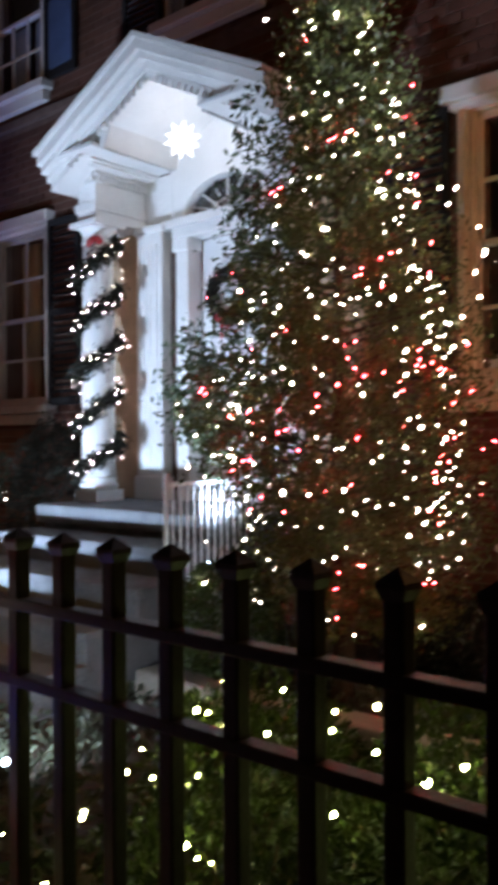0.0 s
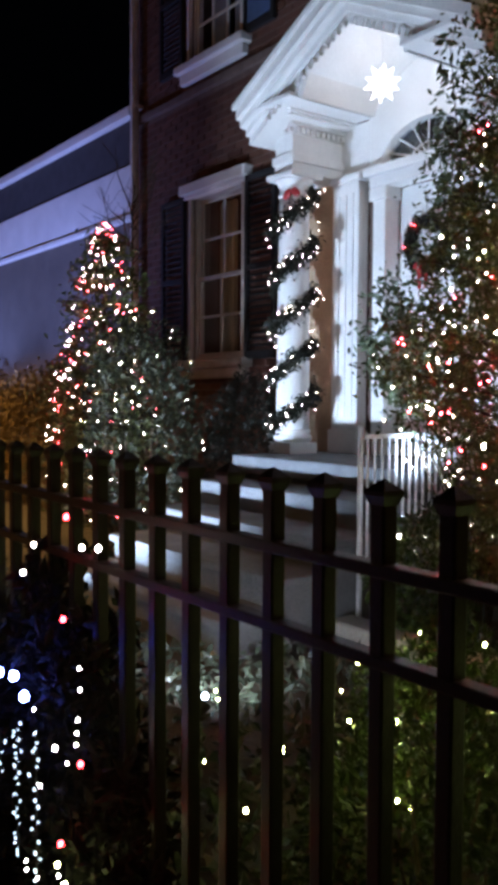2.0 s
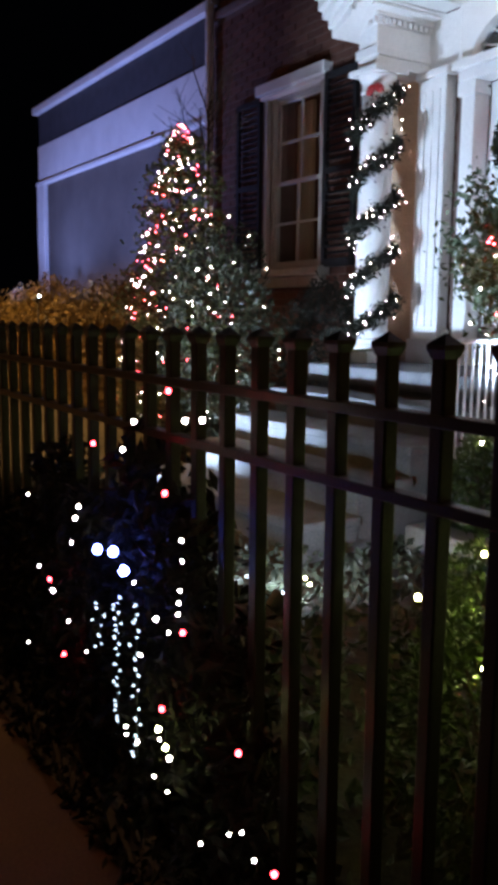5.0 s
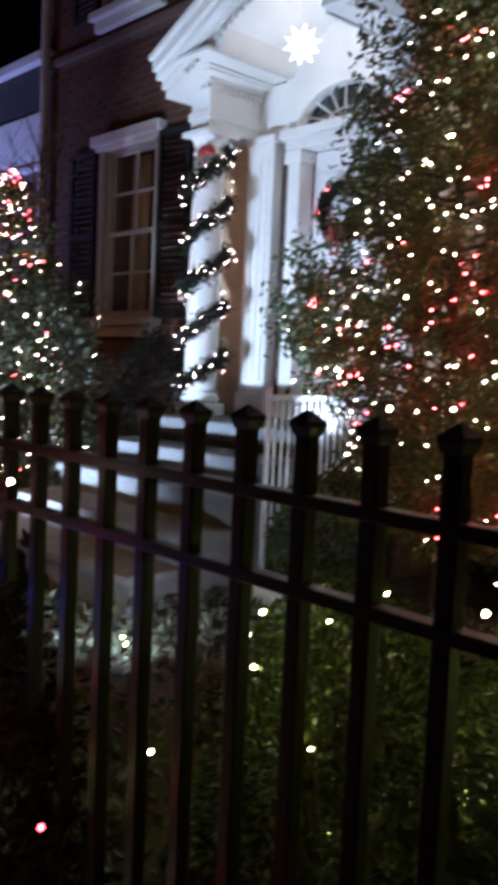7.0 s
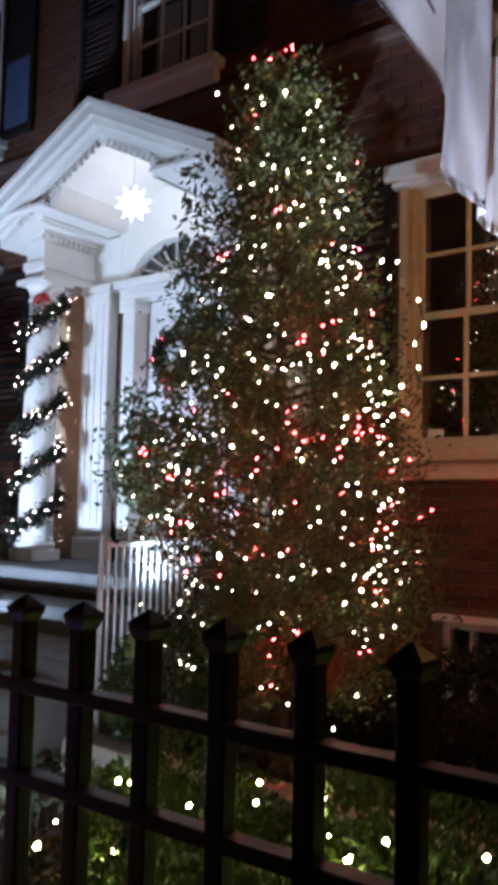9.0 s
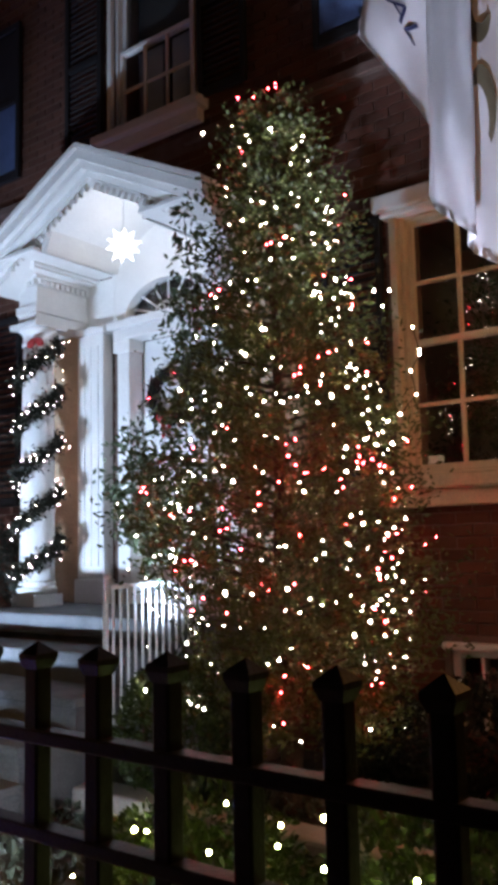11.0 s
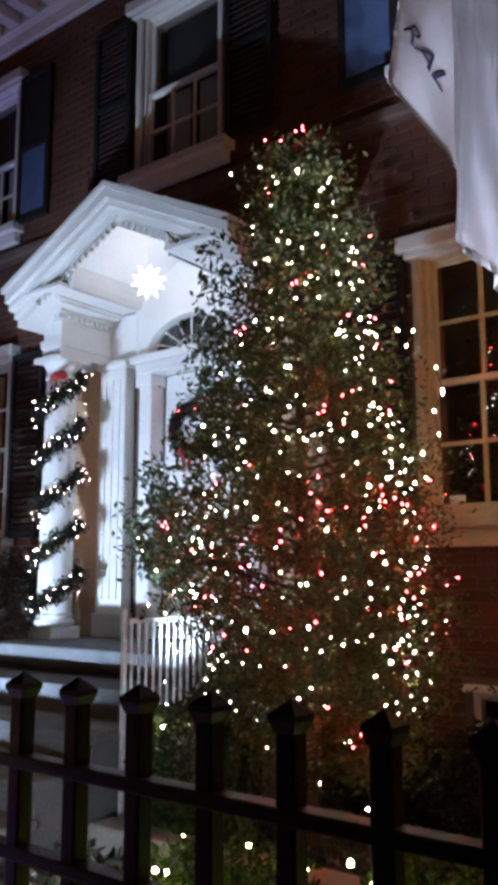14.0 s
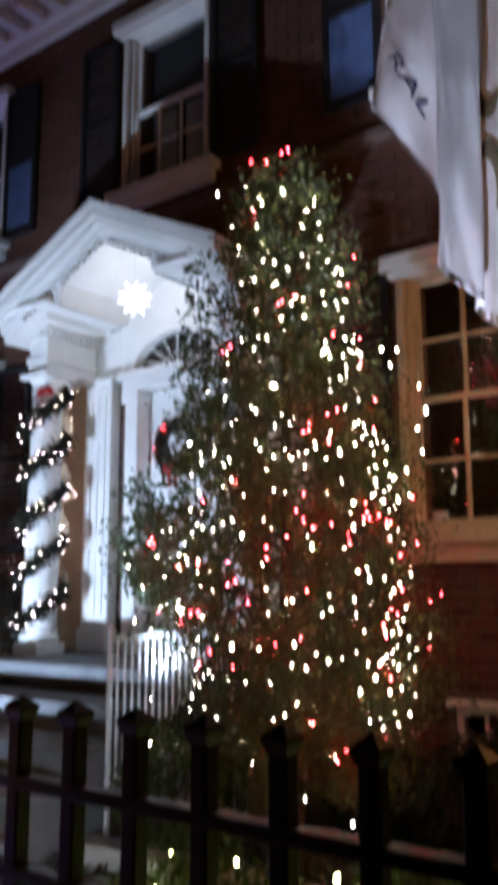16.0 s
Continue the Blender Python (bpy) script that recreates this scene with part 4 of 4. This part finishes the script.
sl = thing("tree_string_lights", "dense red and white bulbs on the small conifer", "string lights", LTREE)
for i in range(330):
    f = g.rand() ** 1.1
    p = on_cone((0, 0, 0), 2.95, 0.62, f, g.normal(-0.9, 1.1), 0.9 + 0.2 * g.rand())
    u = g.rand()
    bulb(SOFTRED if u < 0.34 else MID if u < 0.46 else PINK if u < 0.84 else TINY, p, sl)
s2 = thing("shrub_string_lights", "white bulbs strung over the rounded shrub", "string lights", (-6.12, 4.45, 0.18))
for i in range(60):
    d = Vector((g.randn(), g.randn() - 0.6, g.randn())).normalized()
    p = Vector((d.x * 0.55, d.y * 0.5, 1.0 + d.z * 1.05)) * 1.03
    if p.z > 0.2:
        bulb(BIG if g.rand() < 0.4 else MID, p, s2)

# lights among the holly and the railing
hs = thing("holly_string_lights", "white bulbs strung through the holly by the railing", "string lights", (-3.42, 4.95, 0.18))
for i in range(46):
    z = 0.45 + 1.35 * g.rand()
    bulb(MID if g.rand() < 0.55 else TINY, (0.02 + 0.62 * g.rand() - 0.1 * z, -0.35 + 0.3 * g.rand(), z), hs)

# a lit tree inside the room behind the window
ITREE = Vector((-1.96, 7.10, 1.08))
conifer("indoor_christmas_tree", ITREE, 2.9, 0.72, 5000, HEDGE_LEAF, 0.05, 15, "decorated christmas tree indoors behind the dark window", 46)
il = thing("indoor_tree_lights", "small white and red bulbs on the indoor tree", "string lights", ITREE)
for i in range(120):
    p = on_cone((0, 0, 0), 2.9, 0.72, 0.95 * g.rand() ** 0.9, g.uniform(-3.6, 0.4), 0.95 + 0.2 * g.rand())
    bulb(LITRED if g.rand() < 0.2 else LITTLE, p, il)

# garland wound round the pillar
gar = thing("pillar_garland", "evergreen garland with lights wound round the pillar", "garland", (COLX[0], COLY, 1.32))
core, P, path = bmesh.new(), [], []
turns, steps = 4.7, 150
g = np.random.RandomState(9)
for i in range(steps + 1):
    a = -2.4 + 2 * math.pi * turns * i / steps
    k = 0.160 - 0.014 * i / steps
    path.append(Vector((k * math.cos(a), k * math.sin(a), 0.03 + 1.92 * i / steps + 0.05 * math.sin(a + 0.6) + 0.035 * noise.noise(Vector((i * 0.11, 3.0, 0.0))))))
for a, b in zip(path, path[1:]):
    rod(core, a, b, 0.012, sides=5)
    P.append(np.array(a) + g.normal(size=(66, 3)) * (0.025 + 0.021 * g.rand()))
part("core", core, GARLAND, gar)
part("foliage", leaf_mesh("foliage", np.concatenate(P), 0.05, GARLAND, seed=10, aspect=0.28), GARLAND, gar)
for i in range(steps):
    p = path[i] * 1.0
    out = Vector((p.x, p.y, 0)).normalized()
    bulb(GBULB if g.rand() < 0.7 else TINY, p + out * (0.03 + 0.045 * g.rand()) + Vector((0.03 * g.randn(), 0, 0.05 * g.randn())), gar)
bow = bmesh.new()
for s in (-1, 1):
    bmesh.ops.create_uvsphere(bow, u_segments=10, v_segments=8, radius=0.05, matrix=Matrix.Translation((0.12 + s * 0.05, -0.13, 1.92)) @ Matrix.Rotation(s * 0.5, 4, "Y") @ Matrix.Diagonal((1.2, 0.5, 0.7, 1)))
part("bow", bow, BOW, gar, "small red ribbon bow")

# floodlights in the garden
for at, label in ((FLOOD, "small garden floodlight shining blue-white at the portico"), (SPILL, "small garden lamp lighting the bed"), (DOORFLOOD, "small garden floodlight beside the steps shining at the door"), (WING[0], "staked floodlight shining up at the low wing"), (WING[1], "staked floodlight shining up at the low wing")):
    fl = thing("floodlight", label, "floodlight", (at[0], at[1] - 0.06, at[2] - 0.20), "garden floodlights")
    part("stake", rod(bmesh.new(), (0, 0, 0.13 - at[2]), (0, 0, 0.10), 0.012), FIXTURE, fl)
    part("housing", rod(bmesh.new(), (0, -0.05, 0.08), (0, 0.0, 0.13), 0.04, 0.05, 14), FIXTURE, fl)
    ln = bmesh.new()
    bmesh.ops.create_uvsphere(ln, u_segments=12, v_segments=8, radius=0.015, matrix=Matrix.Translation((0.0, 0.018, 0.145)))
    part("lens", ln, LENS, fl, "glowing blue-white lens").visible_shadow = False

up = thing("tree_uplight", "small garden uplight shining up at the flag", "uplight", (-1.15, 3.55, 0.20))
part("stake", rod(bmesh.new(), (0, 0, -0.02), (0, 0, 0.22), 0.012), FIXTURE, up)
part("housing", rod(bmesh.new(), (0, 0, 0.20), (0, 0, 0.29), 0.03, 0.04, 12), FIXTURE, up)

# ---- iron fence ----
fence = thing("iron_fence", "black iron picket fence with pyramid caps on a kerb", "fence", (0, 1.775, 0.16))
bm = bmesh.new()
box(bm, -0.0138, 0.0138, -0.0138, 0.0138, 0.0, 1.25, 0.003)
SHAFT = mesh_of("picket", bm, IRON)
bm = bmesh.new()
vs = [[bm.verts.new((sx * r, sy * r, z)) for sx, sy in ((-1, -1), (1, -1), (1, 1), (-1, 1))] for r, z in ((0.0142, 1.240), (0.0195, 1.254), (0.0195, 1.261), (0.008, 1.271))]
top = bm.verts.new((0, 0, 1.278))
for lo, hi in zip(vs, vs[1:]):
    for i in range(4):
        bm.faces.new((lo[i], lo[(i + 1) % 4], hi[(i + 1) % 4], hi[i]))
for i in range(4):
    bm.faces.new((vs[-1][i], vs[-1][(i + 1) % 4], top))
bm.faces.new(vs[0][::-1])
CAP = mesh_of("cap", bm, IRON)
for i in range(-64, 21):
    x = -0.762 + i * 0.1253
    p = part("picket", SHAFT, IRON, fence)
    p.location = (x, 0, 0)
    part("cap", CAP, IRON, p)
for z in (1.148, 1.018, 0.14):
    part("rail", boxes((-8.9, 1.9, -0.016, 0.016, z - 0.010, z + 0.010), bevel=0.003), IRON, fence)

# lights and greens tied to the fence
g = np.random.RandomState(31)
fg_ = thing("fence_shrub", "dark shrub grown through the fence with red white and blue lights", "shrub", (-1.85, 1.76, 0.0))
P = np.stack([g.uniform(-1.45, 0.72, 19000), g.normal(0.0, 0.060, 19000), g.uniform(0.0, 1.26, 19000)], 1)
edge = 1.10 - 0.32 * np.abs(P[:, 0] - 0.0) + 0.10 * np.sin(P[:, 0] * 9) + 0.06 * np.sin(P[:, 0] * 23)
P = P[(P[:, 2] < edge) & (P[:, 1] > -0.10) & (P[:, 0] < 0.72 - 0.25 * P[:, 2] * P[:, 2])]
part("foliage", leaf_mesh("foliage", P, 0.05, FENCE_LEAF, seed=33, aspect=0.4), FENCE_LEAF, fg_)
for i in range(12):
    x = g.uniform(-1.3, 0.6)
    part("stem", rod(bmesh.new(), (x, 0.03, -0.02), (x + 0.2 * g.randn(), 0.02, g.uniform(0.6, 0.95)), 0.009, 0.003, 5), BARK, fg_)
WHITES = [(-1.79, 1.2), (-1.52, 1.23), (-1.44, 1.24), (-2.18, 0.91), (-2.42, 0.59), (-1.67, 0.73), (-1.6, 0.40), (-1.86, 1.12), (-2.21, 0.87)]
REDS = [(-2.06, 1.11), (-1.62, 1.05), (-1.53, 0.74), (-1.64, 0.51), (-1.28, 0.56), (-1.14, 0.37), (-2.33, 0.41), (-1.60, 1.29), (-2.45, 0.62)]


def before_fence(x, z):
    """The place a hand's width before the fence on the sight line of a light there."""
    return (0.223 + (x - 0.223) * 0.876 + 1.85, -0.13, 1.455 + (z - 1.455) * 0.876)


for x, z in WHITES:
    bulb(FWHITE, before_fence(x, z), fg_)
for x, z in REDS:
    bulb(FRED, before_fence(x, z), fg_)
for x, z in ((-1.93, 0.835), (-1.86, 0.80), (-2.04, 0.815)):
    bulb(BLUE, before_fence(x, z), fg_)
for x, z in ((-1.62, 0.42), (-1.66, 0.45)):
    bulb(LIME, before_fence(x, z), fg_)
for i in range(24):
    bulb(FTINY, before_fence(g.uniform(-2.7, -1.2), g.uniform(0.25, 1.0)), fg_)
# glowing beads in short strips, standing in for lit leaves between the pickets
GLINT_GLOW = mat("lit_leaf_glow", (1, 1, 1), 0.3, emit=(0.62, 0.82, 1.0), power=3.5)
GLINT = bulb_mesh("leaf_glint", 0.0024, GLINT_GLOW)
for x, z0, z1, n in ((-1.751, 0.633, 0.762, 9), (-1.642, 0.492, 0.806, 26), (-1.535, 0.444, 0.829, 22)):
    # the rod only carries the beads; no light strand hangs here
    part("strand", rod(bmesh.new(), (x + 1.85, -0.13, z0), (x + 1.85, -0.13, z1), 0.002, sides=5), GARLAND, fg_)
    for i in range(n):
        ob = bulb(GLINT, (x + 1.85 + 0.0065 * g.randn(), -0.135 + 0.006 * g.randn(), z1 + (z0 - z1) * ((i + g.rand()) / n) ** 1.25), fg_)
        ob.scale = (2.2, 1.0, 0.8)
        ob.rotation_euler = (0, 0.5 * g.randn(), 0)

# ---- flag ----
flag = thing("flag", "white flag with navy lettering hanging folded from a pole", "flag", (-1.07, 4.2, 4.9))
KNOTS = [
    (0.00, -1.640, 4.150, 3.780, -1.530),
    (0.17, -1.400, 4.190, 3.380, -1.270),
    (0.24, -1.282, 4.230, 3.136, -1.220),
    (0.31, -1.340, 4.130, 2.971, -1.325),
    (0.40, -1.290, 4.120, 2.886, -1.288),
    (0.58, -1.151, 4.140, 2.760, -1.097),
    (0.63, -1.223, 4.210, 2.756, -1.135),
    (0.70, -1.204, 4.220, 2.717, -1.117),
    (0.80, -1.078, 4.180, 2.622, -1.018),
    (0.88, -0.976, 4.160, 2.539, -0.940),
    (1.00, -0.913, 4.200, 2.727, -0.877),
]
bm = bmesh.new()
NU, NV = 60, 44
grid = []
for i in range(NU + 1):
    u = i / NU
    k = max(j for j in range(len(KNOTS) - 1) if KNOTS[j][0] <= u + 1e-9)
    a, b = KNOTS[k], KNOTS[k + 1]
    w = (u - a[0]) / (b[0] - a[0])
    x, y, z, xt = [a[j] + (b[j] - a[j]) * w for j in (1, 2, 3, 4)]
    col = []
    for j in range(NV + 1):
        v = j / NV
        pz = 5.25 + (z - 5.25) * v
        hung = -1.33 + 0.14 * u
        px = hung + (xt - hung) * (5.25 - pz) / 0.84 if pz > 4.41 else xt + (x - xt) * (4.41 - pz) / (4.41 - z)
        px += 0.008 * math.sin(7 * v + 9 * u)
        py = 4.2 + (y - 4.2) * min(1.0, v * 3) + (0.020 * math.sin(5.0 * v + 16 * u) + 0.010 * math.sin(31 * u + 11 * v) + 0.006 * math.sin(23 * v - 40 * u)) * min(1.0, 2 * v)
        col.append(bm.verts.new((px + 1.2, py - 4.2, pz - 4.9)))
    grid.append(col)
for c0, c1 in zip(grid, grid[1:]):
    for j in range(NV):
        bm.faces.new((c0[j], c1[j], c1[j + 1], c0[j + 1]))
SHEET = [[v.co.copy() for v in c] for c in grid]
bmesh.ops.solidify(bm, geom=bm.faces[:], thickness=0.002)
part("cloth", bm, CLOTH, flag, smooth=True)


def on_cloth(u, v, off):
    """A place just before the cloth, u across it and v down it."""
    fu, fv = min(max(u, 0), 0.999) * NU, min(max(v, 0), 0.999) * NV
    i, j = int(fu), int(fv)
    a, b = SHEET[i][j].lerp(SHEET[i + 1][j], fu - i), SHEET[i][j + 1].lerp(SHEET[i + 1][j + 1], fu - i)
    n = (SHEET[i + 1][j] - SHEET[i][j]).cross(SHEET[i][j + 1] - SHEET[i][j]).normalized()
    return a.lerp(b, fv - j) + n * (off if n.y < 0 else -off)


def lettering(text, size, u0, v0, slope, material, parent):
    """Printed letters that follow the cloth, running down it at a slope in degrees."""
    cu = bpy.data.curves.new("lettering", "FONT")
    cu.body, cu.size = text, size
    tmp = bpy.data.objects.new("lettering", cu)
    me = bpy.data.meshes.new_from_object(tmp)
    bpy.data.objects.remove(tmp)
    c, d = math.cos(radians(slope)), math.sin(radians(slope))
    for v in me.vertices:
        tx, ty = v.co.x, v.co.y
        v.co = on_cloth(u0 + (tx * c + ty * d) * 0.68, v0 + (tx * d - ty * c) / 1.6, 0.004)
    me.materials.clear()
    me.materials.append(material)
    ob = new("lettering", me)
    ob.parent = parent
    return tagged(ob, "navy printed letters")


lettering("RAL", 0.115, 0.025, 0.80, 36, INK, flag)

# big olive scrolls printed on the outer panel
for k, (cu_, cv, ru, rv, a0, a1) in enumerate(((0.87, 0.38, 0.07, 0.07, -1.8, 2.4), (0.89, 0.52, 0.06, 0.06, 1.2, 5.0), (0.86, 0.64, 0.07, 0.07, -1.4, 2.2), (0.90, 0.77, 0.05, 0.05, 1.0, 4.6), (0.87, 0.88, 0.06, 0.05, -1.0, 2.6), (0.85, 0.26, 0.06, 0.06, 1.4, 4.8), (0.74, 0.58, 0.05, 0.05, 0.4, 3.4), (0.74, 0.76, 0.05, 0.06, -2.2, 0.8))):
    bm = bmesh.new()
    n = 26
    rows = []
    for i in range(n + 1):
        a = a0 + (a1 - a0) * i / n
        w = 0.16 + 0.20 * math.sin(math.pi * i / n)
        rows.append([bm.verts.new(on_cloth(cu_ + ru * q * math.cos(a), cv + rv * q * math.sin(a), 0.005)) for q in (1 - w, 1.0, 1 + w)])
    for lo, hi in zip(rows, rows[1:]):
        for q in range(2):
            bm.faces.new((lo[q], lo[q + 1], hi[q + 1], hi[q]))
    bmesh.ops.solidify(bm, geom=bm.faces[:], thickness=0.001)
    part("emblem_scroll", bm, GOLDINK, flag, "olive printed scroll")
pole = thing("flagpole", "slanted white pole carrying the flag", "flagpole", (-1.0, 5.95, 4.75))
part("pole", rod(bmesh.new(), (0, 0.05, -0.02), (-0.42, -2.0, 0.62), 0.02, 0.016, 10), WHITE, pole)
part("bracket", boxes((-0.05, 0.05, -0.02, 0.05, -0.09, 0.06), bevel=0.006), IRON, pole)
part("rope", rod(bmesh.new(), (-0.22, -1.0, 0.33), (0.0, -1.0, -2.6), 0.006, sides=6), WHITE, pole)

# ---- bricks of the front wall ----
def brick_rows():
    z, row = 0.16, 0
    while z < 7.08:
        x = WEST + 0.01 - (0.1125 if row % 2 else 0.0)
        while x < -0.5:
            yield max(x, WEST + 0.005), x + 0.215, z, z + 0.065
            x += 0.225
        z, row = z + 0.075, row + 1


SHUT = [(h[0] - 0.10, h[1] + 0.10, h[2] - 0.12, h[3] + 0.14) for h in OPEN[:5]] + [(-2.12, -1.32, 0.38, 0.95), (CX - 0.60, CX + 0.60, 1.0, 3.96), (WEST, 9, 4.775, 4.865)]
single, V, F = [], [], []
rb = np.random.RandomState(2)
for x0, x1, z0, z1 in brick_rows():
    for h in SHUT:
        if z1 > h[2] and z0 < h[3] and x1 > h[0] and x0 < h[1]:
            if x0 < h[0] - 0.02:
                x1 = h[0]
            elif x1 > h[1] + 0.02:
                x0 = h[1]
            else:
                x1 = x0
    if x1 - x0 < 0.03:
        continue
    if x0 > -3.3 and x1 < -1.15 and (1.0 < z0 < 1.85 or 3.85 < z0 < 4.75) and x1 - x0 > 0.2 and len(single) < 300:
        single.append((x0, z0))
        continue
    d = FY - 0.002 + 0.003 * rb.rand()
    k = len(V)
    e = 0.004
    V += [(x0, FY + 0.01, z0), (x1, FY + 0.01, z0), (x1, FY + 0.01, z1), (x0, FY + 0.01, z1), (x0 + e, d, z0 + e), (x1 - e, d, z0 + e), (x1 - e, d, z1 - e), (x0 + e, d, z1 - e)]
    F += [(k + 4, k + 5, k + 6, k + 7)] + [(k + i, k + (i + 1) % 4, k + 4 + (i + 1) % 4, k + 4 + i) for i in range(4)]
me = bpy.data.meshes.new("brickwork")
me.from_pydata(V, [], F)
me.materials.append(BRICK2)
rest = new("brickwork", me)
rest.parent = wall_front
tagged(rest, kind="stuff")
bm = boxes((0, 0.215, 0, 0.012, 0, 0.065), bevel=0.004)
ONE = mesh_of("brick", bm, BRICK1)
for x0, z0 in single:
    b = new("brick", ONE)
    b.parent = wall_front
    b.location = (x0, FY - 0.003 + 0.003 * rb.rand(), z0)
